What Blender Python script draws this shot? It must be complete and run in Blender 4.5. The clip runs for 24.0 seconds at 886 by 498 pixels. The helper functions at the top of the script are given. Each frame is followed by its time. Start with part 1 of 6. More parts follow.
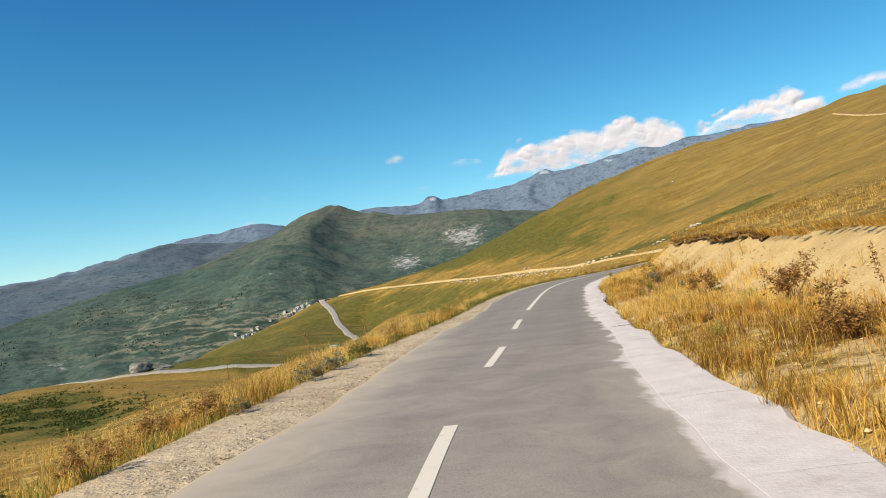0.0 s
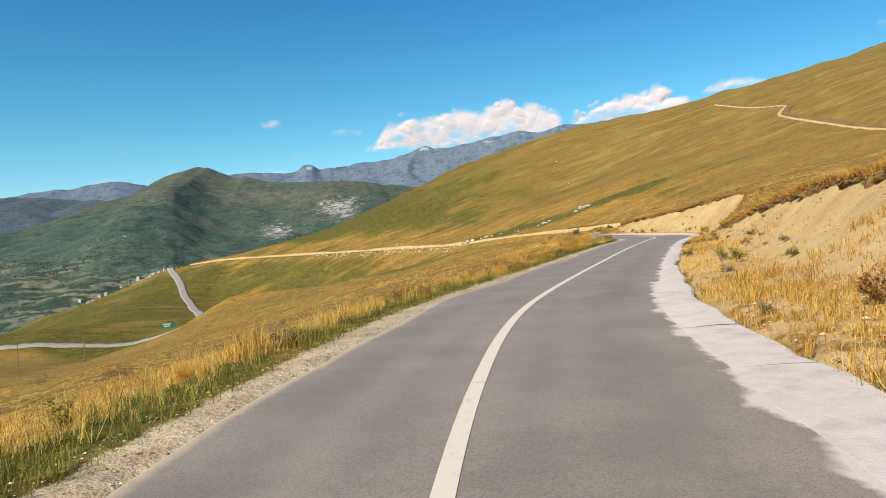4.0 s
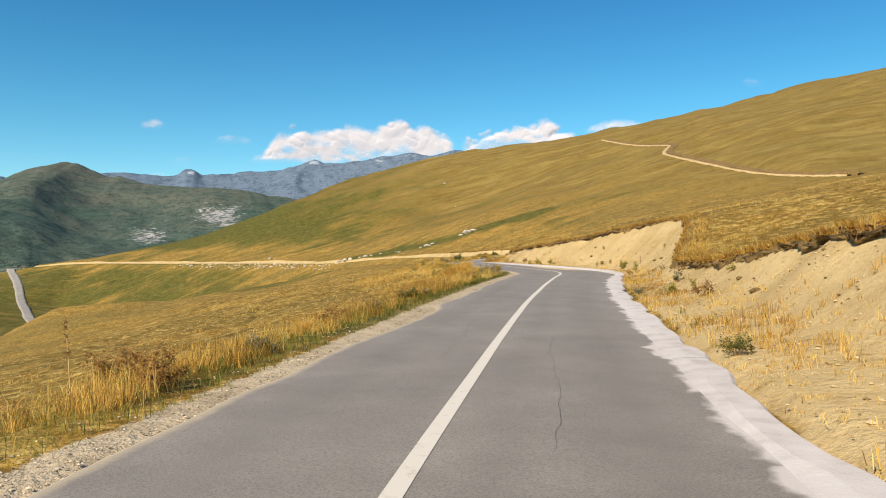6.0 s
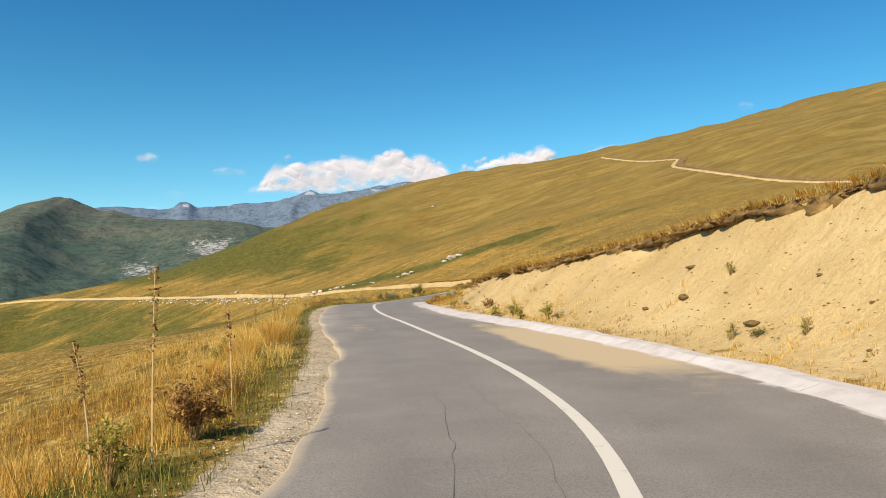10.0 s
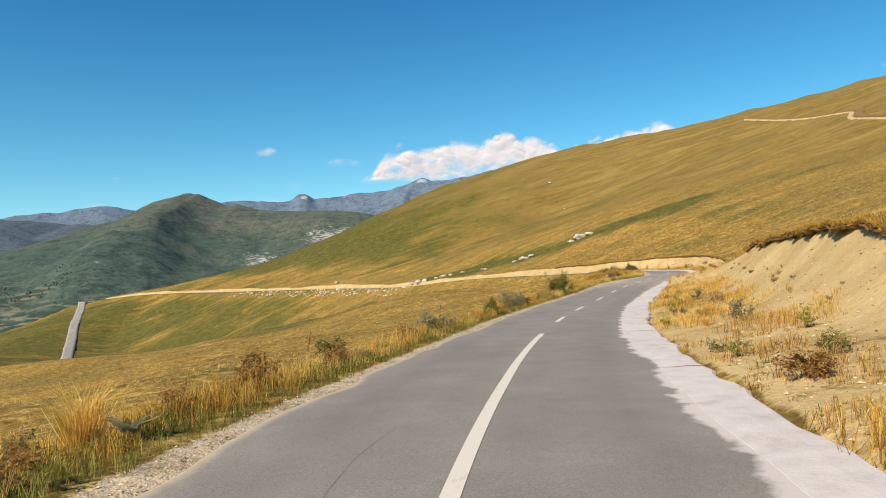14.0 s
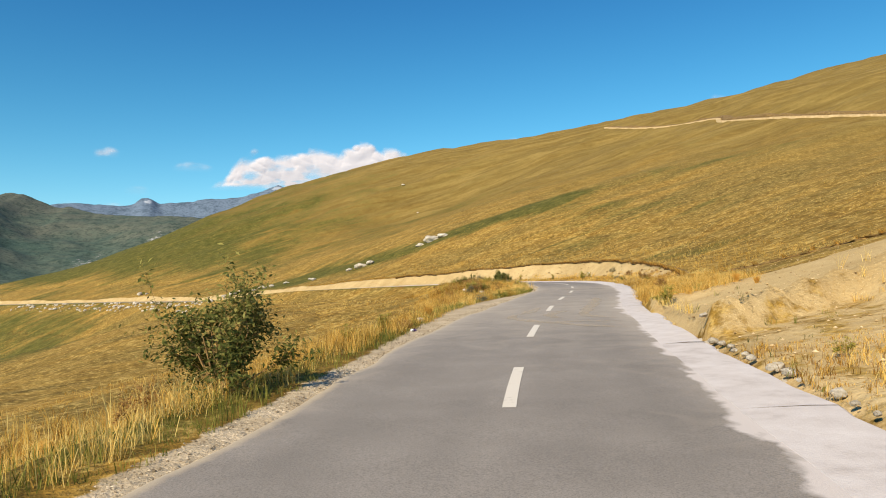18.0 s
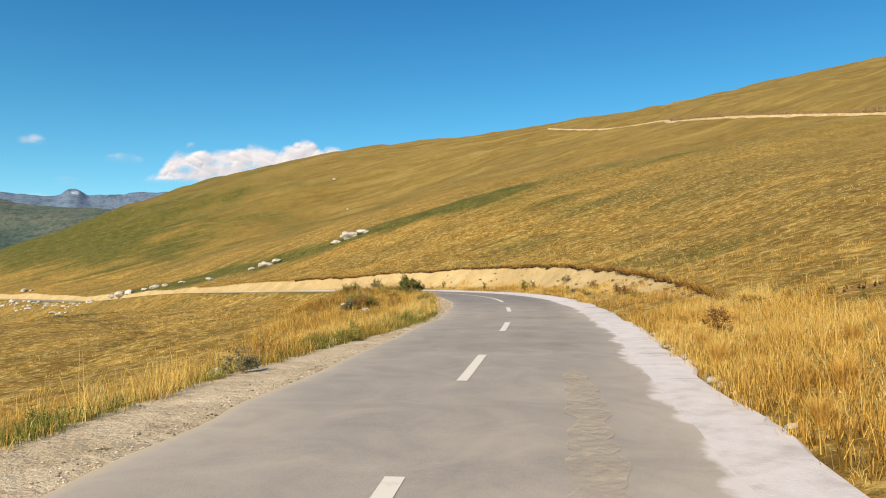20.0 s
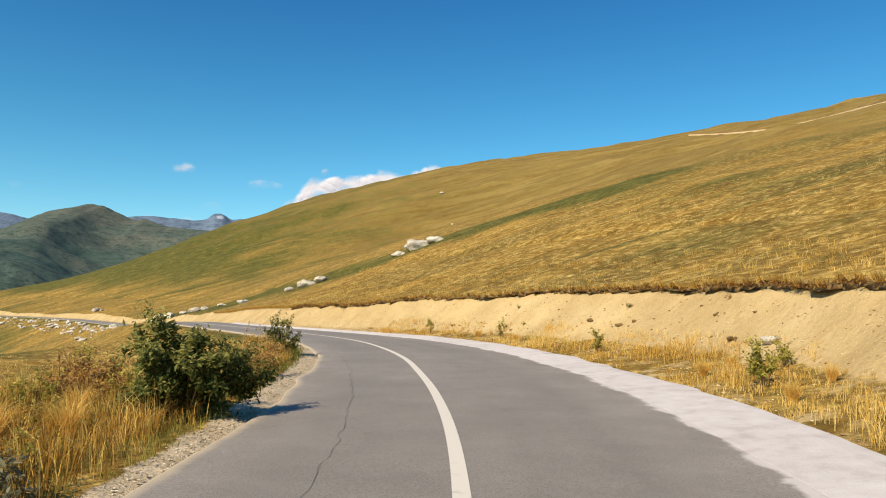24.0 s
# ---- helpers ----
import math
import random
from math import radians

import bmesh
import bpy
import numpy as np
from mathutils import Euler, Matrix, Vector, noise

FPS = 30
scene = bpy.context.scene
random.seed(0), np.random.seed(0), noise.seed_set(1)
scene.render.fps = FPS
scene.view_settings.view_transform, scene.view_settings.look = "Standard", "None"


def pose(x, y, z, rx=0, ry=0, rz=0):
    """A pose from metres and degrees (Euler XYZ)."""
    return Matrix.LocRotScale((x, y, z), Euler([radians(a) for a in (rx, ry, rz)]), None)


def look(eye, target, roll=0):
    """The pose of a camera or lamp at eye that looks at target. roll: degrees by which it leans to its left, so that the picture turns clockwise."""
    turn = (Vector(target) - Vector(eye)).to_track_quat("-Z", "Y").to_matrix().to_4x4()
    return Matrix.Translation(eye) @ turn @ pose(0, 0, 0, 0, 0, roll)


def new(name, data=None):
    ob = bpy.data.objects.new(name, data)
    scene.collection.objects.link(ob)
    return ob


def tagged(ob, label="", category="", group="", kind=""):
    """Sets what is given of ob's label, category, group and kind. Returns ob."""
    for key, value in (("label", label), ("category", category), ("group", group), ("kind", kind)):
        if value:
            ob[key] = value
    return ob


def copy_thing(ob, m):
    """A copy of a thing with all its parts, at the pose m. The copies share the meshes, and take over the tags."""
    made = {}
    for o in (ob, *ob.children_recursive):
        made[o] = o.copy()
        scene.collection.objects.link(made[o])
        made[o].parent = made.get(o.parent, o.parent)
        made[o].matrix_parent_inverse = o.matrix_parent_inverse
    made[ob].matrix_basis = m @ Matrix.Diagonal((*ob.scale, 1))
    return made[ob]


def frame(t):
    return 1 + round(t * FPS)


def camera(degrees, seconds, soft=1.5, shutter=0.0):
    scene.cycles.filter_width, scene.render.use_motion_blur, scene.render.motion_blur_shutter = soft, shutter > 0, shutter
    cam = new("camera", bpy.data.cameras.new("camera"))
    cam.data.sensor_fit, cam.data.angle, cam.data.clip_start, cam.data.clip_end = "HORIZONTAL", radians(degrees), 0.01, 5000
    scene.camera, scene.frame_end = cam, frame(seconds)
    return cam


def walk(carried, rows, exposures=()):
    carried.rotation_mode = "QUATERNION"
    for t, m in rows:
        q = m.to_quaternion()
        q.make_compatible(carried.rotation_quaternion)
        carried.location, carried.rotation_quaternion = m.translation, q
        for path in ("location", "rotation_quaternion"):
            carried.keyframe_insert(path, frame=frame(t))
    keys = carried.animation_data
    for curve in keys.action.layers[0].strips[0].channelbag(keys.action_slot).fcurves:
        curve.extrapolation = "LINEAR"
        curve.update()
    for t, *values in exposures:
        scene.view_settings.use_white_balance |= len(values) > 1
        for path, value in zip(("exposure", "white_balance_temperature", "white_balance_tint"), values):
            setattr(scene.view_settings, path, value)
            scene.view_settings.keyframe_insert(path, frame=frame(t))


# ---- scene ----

# ---------------------------------------------------------------- camera
cam = camera(63.36, 24.0, soft=1.05)
PATH = [
    (0, (-0.00, 0.00, 0.00), (-0.15, 9.99, 0.36), -6.80),
    (0.5, (0.42, 5.09, -0.05), (0.43, 15.09, 0.22), -6.74),
    (1, (0.78, 9.97, -0.12), (0.97, 19.96, -0.01), -6.69),
    (1.5, (1.41, 14.96, -0.15), (1.81, 24.96, -0.18), -6.64),
    (3.5, (4.53, 36.61, -0.08), (5.78, 46.53, -0.24), -4.60),
    (4, (5.54, 41.90, -0.06), (7.07, 51.78, -0.21), -3.85),
    (4.5, (7.04, 46.81, -0.03), (8.94, 56.63, -0.16), -2.65),
    (5, (8.73, 51.61, -0.02), (11.05, 61.34, -0.11), -1.46),
    (5.5, (10.79, 56.40, -0.02), (13.51, 66.03, -0.04), -0.63),
    (6, (12.94, 61.21, -0.04), (16.02, 70.72, 0.03), -0.26),
    (6.5, (15.09, 65.86, -0.07), (18.45, 75.28, 0.09), -0.07),
    (7, (17.27, 70.30, -0.07), (20.84, 79.64, 0.17), -0.07),
    (7.5, (19.61, 74.70, -0.03), (23.33, 83.98, 0.30), -0.20),
    (8, (21.90, 79.04, 0.01), (25.70, 88.29, 0.42), -0.34),
    (8.5, (24.31, 83.60, 0.06), (28.11, 92.84, 0.51), -0.49),
    (9, (26.79, 88.38, 0.13), (30.48, 97.66, 0.57), -0.83),
    (9.5, (29.02, 92.75, 0.18), (32.49, 102.11, 0.64), -1.23),
    (10, (31.08, 97.46, 0.21), (34.18, 106.96, 0.68), -1.32),
    (10.5, (32.94, 102.38, 0.23), (35.52, 112.03, 0.73), -1.06),
    (11, (34.68, 107.46, 0.26), (36.70, 117.24, 0.79), -0.98),
    (11.5, (35.94, 112.67, 0.30), (37.47, 122.54, 0.84), -1.11),
    (13.5, (39.35, 132.98, 0.54), (40.68, 142.88, 0.89), -2.39),
    (14, (40.56, 137.71, 0.52), (42.13, 147.58, 0.84), -2.43),
    (14.5, (42.04, 142.59, 0.46), (43.85, 152.42, 0.77), -2.29),
    (15, (43.70, 147.74, 0.36), (45.75, 157.52, 0.66), -2.13),
    (15.5, (45.47, 153.10, 0.24), (47.76, 162.83, 0.52), -1.85),
    (16, (47.38, 158.08, 0.09), (49.92, 167.75, 0.39), -1.62),
    (16.5, (49.57, 163.20, 0.02), (52.32, 172.81, 0.33), -1.48),
    (17, (51.60, 168.01, -0.02), (54.57, 177.55, 0.31), -1.55),
    (17.5, (53.87, 172.88, -0.03), (57.08, 182.35, 0.33), -1.74),
    (18, (56.49, 178.04, -0.01), (59.96, 187.41, 0.40), -1.84),
    (18.5, (59.20, 182.88, 0.05), (62.93, 192.15, 0.46), -1.77),
    (19, (62.06, 187.81, 0.15), (66.00, 196.99, 0.52), -1.45),
    (19.5, (64.72, 192.15, 0.21), (68.84, 201.25, 0.58), -1.06),
    (21.5, (75.97, 210.24, 0.49), (80.35, 219.20, 1.10), 0.55),
    (22, (78.68, 214.67, 0.54), (83.00, 223.67, 1.19), 0.86),
    (22.5, (80.99, 218.61, 0.59), (85.13, 227.69, 1.27), 1.09),
    (23, (83.22, 222.77, 0.64), (87.04, 231.98, 1.35), 1.09),
    (23.5, (85.15, 226.92, 0.69), (88.45, 236.33, 1.44), 0.97),
    (24, (86.74, 231.34, 0.76), (89.31, 240.97, 1.53), 0.73),
]
walk(cam, [(t, look(eye, target, roll)) for t, eye, target, roll in PATH])

# ---------------------------------------------------------------- light
SUN_AZ, SUN_EL = math.atan2(-0.80, -0.60), radians(40)      # the way to the sun, clockwise from +y
world = bpy.data.worlds.new("sky")
scene.world = world
world.use_nodes = True
wn, wl = world.node_tree.nodes, world.node_tree.links
sky = wn.new("ShaderNodeTexSky")
sky.sky_type, sky.sun_disc = "NISHITA", False
sky.sun_elevation, sky.sun_rotation = SUN_EL, SUN_AZ
sky.altitude, sky.air_density, sky.dust_density, sky.ozone_density = 1500, 1.0, 0.15, 2.5
tone = wn.new("ShaderNodeHueSaturation")
tone.inputs["Saturation"].default_value = 1.35
# deep blue overhead, turning to turquoise towards the horizon
height = wn.new("ShaderNodeSeparateXYZ")
wl.new(wn.new("ShaderNodeTexCoord").outputs["Generated"], height.inputs[0])
hue = wn.new("ShaderNodeMapRange")
for key, v in (("From Min", 0.02), ("From Max", 0.42), ("To Min", 0.464), ("To Max", 0.497)):
    hue.inputs[key].default_value = v
wl.new(height.outputs["Z"], hue.inputs["Value"])
wl.new(hue.outputs["Result"], tone.inputs["Hue"])
tone.inputs["Value"].default_value = 1.09
wl.new(sky.outputs[0], tone.inputs["Color"])
wl.new(tone.outputs[0], wn["Background"].inputs["Color"])
wn["Background"].inputs["Strength"].default_value = 0.10
sun = new("sun", bpy.data.lights.new("sun", "SUN"))
sun.data.energy, sun.data.angle, sun.data.color = 5.0, radians(0.5), (1.0, 0.845, 0.60)
way = Vector((math.sin(SUN_AZ) * math.cos(SUN_EL), math.cos(SUN_AZ) * math.cos(SUN_EL), math.sin(SUN_EL)))
sun.matrix_world = look(way * 50, (0, 0, 0))
scene.view_settings.exposure = 0.35


# ---------------------------------------------------------------- materials
def shader(name, rough=0.9, spec=0.3):
    m = bpy.data.materials.new(name)
    m.use_nodes = True
    b = m.node_tree.nodes["Principled BSDF"]
    b.inputs["Roughness"].default_value, b.inputs["Specular IOR Level"].default_value = rough, spec
    return m, m.node_tree.nodes, m.node_tree.links, b


def noise_of(n, l, scale, detail=4.0, rough=0.6, coord="Object", stretch=None, distort=0.0):
    tex = n.new("ShaderNodeTexNoise")
    tex.inputs["Scale"].default_value, tex.inputs["Detail"].default_value = scale, detail
    tex.inputs["Roughness"].default_value, tex.inputs["Distortion"].default_value = rough, distort
    tc = n.new("ShaderNodeTexCoord")
    if stretch:
        mp = n.new("ShaderNodeMapping")
        mp.inputs["Scale"].default_value = stretch
        l.new(tc.outputs[coord], mp.inputs["Vector"])
        l.new(mp.outputs[0], tex.inputs["Vector"])
    else:
        l.new(tc.outputs[coord], tex.inputs["Vector"])
    return tex.outputs["Fac"]


def ramp(n, l, fac, stops):
    r = n.new("ShaderNodeValToRGB")
    el = r.color_ramp.elements
    while len(el) < len(stops):
        el.new(0.5)
    for e, (p, c) in zip(el, stops):
        e.position, e.color = p, (*c, 1) if not isinstance(c, float) else (c, c, c, 1)
    l.new(fac, r.inputs["Fac"])
    return r.outputs["Color"]


def mix(n, l, fac, a, b, mode="MIX"):
    x = n.new("ShaderNodeMix")
    x.data_type, x.blend_type = "RGBA", mode
    for sock, v in ((x.inputs["Factor"], fac), (x.inputs["A"], a), (x.inputs["B"], b)):
        if isinstance(v, (int, float)):
            sock.default_value = v
        elif isinstance(v, tuple):
            sock.default_value = (*v, 1)
        else:
            l.new(v, sock)
    return x.outputs["Result"]


def math_of(n, l, op, a, b=0.0, clamp=False):
    x = n.new("ShaderNodeMath")
    x.operation, x.use_clamp = op, clamp
    for sock, v in zip(x.inputs, (a, b)):
        if isinstance(v, (int, float)):
            sock.default_value = v
        else:
            l.new(v, sock)
    return x.outputs[0]


def attr(n, name):
    a = n.new("ShaderNodeAttribute")
    a.attribute_name = name
    return a.outputs["Fac"]


def bump(n, l, b, height, strength=0.5, distance=0.05):
    x = n.new("ShaderNodeBump")
    x.inputs["Strength"].default_value, x.inputs["Distance"].default_value = strength, distance
    l.new(height, x.inputs["Height"])
    l.new(x.outputs[0], b.inputs["Normal"])


def plain(name, stops, scale, rough=0.9, detail=5.0, bump_scale=0, bump_by=0.0, spec=0.3, per_object=0.0, per_island=0.0):
    """A material whose colour runs through the stops by a noise, with relief and a spread of value from piece to piece."""
    m, n, l, b = shader(name, rough, spec)
    fac = noise_of(n, l, scale, detail)
    if per_object or per_island:
        if per_object:
            rnd = n.new("ShaderNodeObjectInfo").outputs["Random"]
        else:
            rnd = n.new("ShaderNodeNewGeometry").outputs["Random Per Island"]
        fac = math_of(n, l, "ADD", fac, math_of(n, l, "MULTIPLY", math_of(n, l, "SUBTRACT", rnd, 0.5), per_object or per_island))
    l.new(ramp(n, l, fac, stops), b.inputs["Base Color"])
    if bump_by:
        bump(n, l, b, noise_of(n, l, bump_scale or scale * 6, 6.0), 0.6, bump_by)
    return m


def ground_material():
    """Dry alpine grass, with green hollows, bare loam on the cuttings, and pale gravel along the road, by what the landform says."""
    m, n, l, b = shader("grassland", 0.95, 0.1)
    big, mid, fine = noise_of(n, l, 0.035, 5), noise_of(n, l, 0.35, 6, 0.65), noise_of(n, l, 5.0, 5, 0.7)
    streak = noise_of(n, l, 0.05, 6, 0.7, stretch=(0.35, 1.6, 1.0), distort=0.6)
    dry = ramp(n, l, mid, [(0.30, (0.20, 0.108, 0.017)), (0.5, (0.35, 0.208, 0.040)), (0.70, (0.53, 0.355, 0.093))])
    brown = ramp(n, l, mid, [(0.3, (0.095, 0.075, 0.019)), (0.7, (0.21, 0.155, 0.042))])
    rill = noise_of(n, l, 0.11, 7, 0.72, stretch=(0.22, 1.5, 0.6), distort=0.8)
    col = mix(n, l, ramp(n, l, math_of(n, l, "ADD", math_of(n, l, "MULTIPLY", streak, 0.5), math_of(n, l, "MULTIPLY", rill, 0.5)), [(0.42, 0.0), (0.58, 0.9)]), dry, brown)
    tuft = noise_of(n, l, 1.7, 7, 0.78)
    green = ramp(n, l, math_of(n, l, "ADD", math_of(n, l, "MULTIPLY", tuft, 0.55), math_of(n, l, "MULTIPLY", mid, 0.45)), [(0.38, (0.028, 0.042, 0.008)), (0.5, (0.070, 0.088, 0.018)), (0.61, (0.19, 0.160, 0.040))])
    patch = math_of(n, l, "ADD", attr(n, "green"), math_of(n, l, "ADD", math_of(n, l, "MULTIPLY", math_of(n, l, "SUBTRACT", big, 0.5), 1.5), math_of(n, l, "ADD", math_of(n, l, "MULTIPLY", math_of(n, l, "SUBTRACT", rill, 0.5), 1.5), math_of(n, l, "MULTIPLY", math_of(n, l, "SUBTRACT", mid, 0.5), 0.6))))
    rank = attr(n, "rank")          # how tall and tufted the grass stands
    dark = math_of(n, l, "MULTIPLY", ramp(n, l, tuft, [(0.38, 0.75), (0.50, 0.0)]), rank)
    pale = math_of(n, l, "MULTIPLY", ramp(n, l, tuft, [(0.51, 0.0), (0.62, 0.60)]), rank)
    col = mix(n, l, dark, col, (0.105, 0.062, 0.013))
    col = mix(n, l, pale, col, (0.76, 0.55, 0.19))
    col = mix(n, l, math_of(n, l, "MULTIPLY", math_of(n, l, "SUBTRACT", 1.0, rank), 1.05), col, ramp(n, l, rill, [(0.38, (0.135, 0.095, 0.026)), (0.5, (0.225, 0.163, 0.048)), (0.62, (0.35, 0.252, 0.080))]))
    col = mix(n, l, ramp(n, l, patch, [(0.28, 0.0), (0.72, 0.9)]), col, green)
    col = mix(n, l, ramp(n, l, fine, [(0.38, 0.5), (0.55, 0.0)]), col, (0.10, 0.062, 0.015))
    loam = ramp(n, l, mid, [(0.25, (0.37, 0.262, 0.116)), (0.55, (0.50, 0.372, 0.184)), (0.8, (0.61, 0.475, 0.262))])
    loam = mix(n, l, ramp(n, l, noise_of(n, l, 9.0, 6, 0.75), [(0.54, 0.0), (0.66, 0.75)]), loam, (0.33, 0.225, 0.095))
    loam = mix(n, l, ramp(n, l, noise_of(n, l, 0.9, 7, 0.75, stretch=(1.0, 1.0, 0.35)), [(0.56, 0.0), (0.68, 0.6)]), loam, (0.36, 0.24, 0.10))
    loam = mix(n, l, ramp(n, l, noise_of(n, l, 26.0, 3, 0.7), [(0.60, 0.0), (0.68, 0.7)]), loam, (0.76, 0.62, 0.38))
    edge = math_of(n, l, "ADD", attr(n, "bare"), math_of(n, l, "MULTIPLY", math_of(n, l, "SUBTRACT", noise_of(n, l, 1.1, 6, 0.7), 0.5), 1.3))
    col = mix(n, l, ramp(n, l, edge, [(0.42, 0.0), (0.58, 1.0)]), col, loam)
    stone = n.new("ShaderNodeTexVoronoi")
    stone.inputs["Scale"].default_value = 38.0
    tc = n.new("ShaderNodeTexCoord")
    l.new(tc.outputs["Object"], stone.inputs["Vector"])
    grit = mix(n, l, 0.40, ramp(n, l, noise_of(n, l, 1.5, 5), [(0.3, (0.37, 0.295, 0.195)), (0.7, (0.56, 0.465, 0.335))]), stone.outputs["Distance"], "SOFT_LIGHT")
    gr = math_of(n, l, "ADD", attr(n, "gravel"), math_of(n, l, "MULTIPLY", math_of(n, l, "SUBTRACT", noise_of(n, l, 1.8, 6, 0.75), 0.5), 1.2))
    grf = ramp(n, l, gr, [(0.45, 0.0), (0.58, 1.0)])
    col = mix(n, l, grf, col, grit)
    l.new(col, b.inputs["Base Color"])
    h = math_of(n, l, "ADD", math_of(n, l, "MULTIPLY", fine, 0.6), noise_of(n, l, 1.2, 6, 0.7))
    h = math_of(n, l, "MULTIPLY", h, math_of(n, l, "SUBTRACT", 1.0, math_of(n, l, "MULTIPLY", attr(n, "bare"), 0.22, True)))
    bump(n, l, b, h, 0.9, 0.13)
    return m


def asphalt_material():
    m, n, l, b = shader("asphalt", 0.78, 0.35)
    grain, cloud, patch = noise_of(n, l, 55, 4, 0.85), noise_of(n, l, 0.7, 6, 0.65), noise_of(n, l, 0.18, 4, 0.5)
    col = ramp(n, l, cloud, [(0.30, (0.245, 0.220, 0.198)), (0.5, (0.288, 0.259, 0.233)), (0.70, (0.338, 0.305, 0.275))])
    col = mix(n, l, ramp(n, l, grain, [(0.38, 0.6), (0.56, 0.0)]), col, (0.090, 0.083, 0.074))
    col = mix(n, l, ramp(n, l, noise_of(n, l, 38, 3, 0.8), [(0.60, 0.0), (0.72, 0.5)]), col, (0.46, 0.42, 0.36))
    wheel = attr(n, "wheel")
    col = mix(n, l, math_of(n, l, "MULTIPLY", wheel, ramp(n, l, patch, [(0.3, 0.15), (0.7, 0.5)])), col, (0.140, 0.128, 0.114))
    # dust swept off the shoulders lies along both edges and over the bends
    fleck = noise_of(n, l, 2.2, 8, 0.75, distort=0.8)
    dust = math_of(n, l, "ADD", attr(n, "dust"), math_of(n, l, "MULTIPLY", math_of(n, l, "SUBTRACT", noise_of(n, l, 0.9, 6, 0.65, distort=1.2), 0.5), 0.9))
    col = mix(n, l, ramp(n, l, dust, [(0.30, 0.0), (0.95, 0.85)]), col, (0.44, 0.385, 0.32))
    sand = math_of(n, l, "ADD", attr(n, "sand"), math_of(n, l, "MULTIPLY", math_of(n, l, "SUBTRACT", noise_of(n, l, 0.8, 6, 0.6, distort=0.8), 0.5), 1.0))
    col = mix(n, l, ramp(n, l, sand, [(0.35, 0.0), (0.75, 0.9)]), col, (0.55, 0.43, 0.265))
    # the worn edges: grit on the open side, lime from the gutter on the other
    lobes = noise_of(n, l, 1.3, 5, 0.55, distort=0.4)
    for key, tone_of, wide, spots in (("edge_left", (0.46, 0.385, 0.28), 0.22, fleck), ("edge_right", (0.61, 0.56, 0.54), 0.85, lobes)):
        near_edge = math_of(n, l, "SUBTRACT", attr(n, key), math_of(n, l, "MULTIPLY", math_of(n, l, "SUBTRACT", spots, 0.45), wide))
        col = mix(n, l, ramp(n, l, near_edge, [(0.02, 0.9), (0.13, 0.0)]), col, tone_of)
    l.new(col, b.inputs["Base Color"])
    bump(n, l, b, noise_of(n, l, 45, 4, 0.8), 0.4, 0.012)
    return m


GROUND, ASPHALT = ground_material(), asphalt_material()
PAINT = plain("road_paint", [(0.25, (0.50, 0.46, 0.40)), (0.42, (0.66, 0.615, 0.545))], 7.0, 0.7, 6.0, 60, 0.004)
CONCRETE = plain("pale_concrete", [(0.25, (0.43, 0.39, 0.375)), (0.45, (0.545, 0.505, 0.495)), (0.7, (0.615, 0.58, 0.575))], 2.6, 0.9, 8.0, 30, 0.012, per_object=0.12)
ROCK = plain("limestone", [(0.25, (0.30, 0.26, 0.20)), (0.5, (0.52, 0.47, 0.39)), (0.8, (0.68, 0.64, 0.56))], 2.0, 0.9, 8.0, 9, 0.08, per_object=0.3)
TRACK = plain("track_dirt", [(0.3, (0.38, 0.27, 0.12)), (0.7, (0.62, 0.47, 0.26))], 0.6, 0.95, 6.0, 3, 0.1)

# ---------------------------------------------------------------- landform
# the road's centre line in plan, with its height
ROAD = [(-1.2, -45, -1.4), (-1.2, -15, -1.45), (-0.43, 6, -1.57), (0.65, 14, -1.65), (1.76, 22, -1.65), (3.06, 30, -1.62), (4.38, 38, -1.59), (6.05, 46, -1.57), (8.62, 54.1, -1.54), (12.3, 61.9, -1.56), (16.32, 69.9, -1.56), (20.51, 78, -1.52), (24.89, 86, -1.42), (29.44, 94, -1.34), (34.02, 101.8, -1.29), (35.93, 110, -1.23), (37.18, 118, -1.15), (37.87, 126, -1.06), (39.2, 134, -1.01), (41.08, 142, -1.06), (43.65, 150, -1.2), (46.55, 158, -1.4), (49.92, 166, -1.51), (53.91, 174, -1.54), (58.19, 182, -1.47), (62.45, 190, -1.34), (67.16, 198, -1.22), (72.24, 206, -1.1), (77.54, 213.9, -0.99), (82.24, 222, -0.89), (86.16, 230, -0.79), (88.82, 238, -0.76), (90.66, 246.1, -0.76), (91.61, 254, -0.76), (91.02, 262, -0.76), (84.5, 290, -1.1), (79, 322, -1.7), (65.3, 379, -4), (36, 457, -4.7), (-13.5, 537, -5.3), (-74.9, 619, -6), (-128.9, 665, -10)]


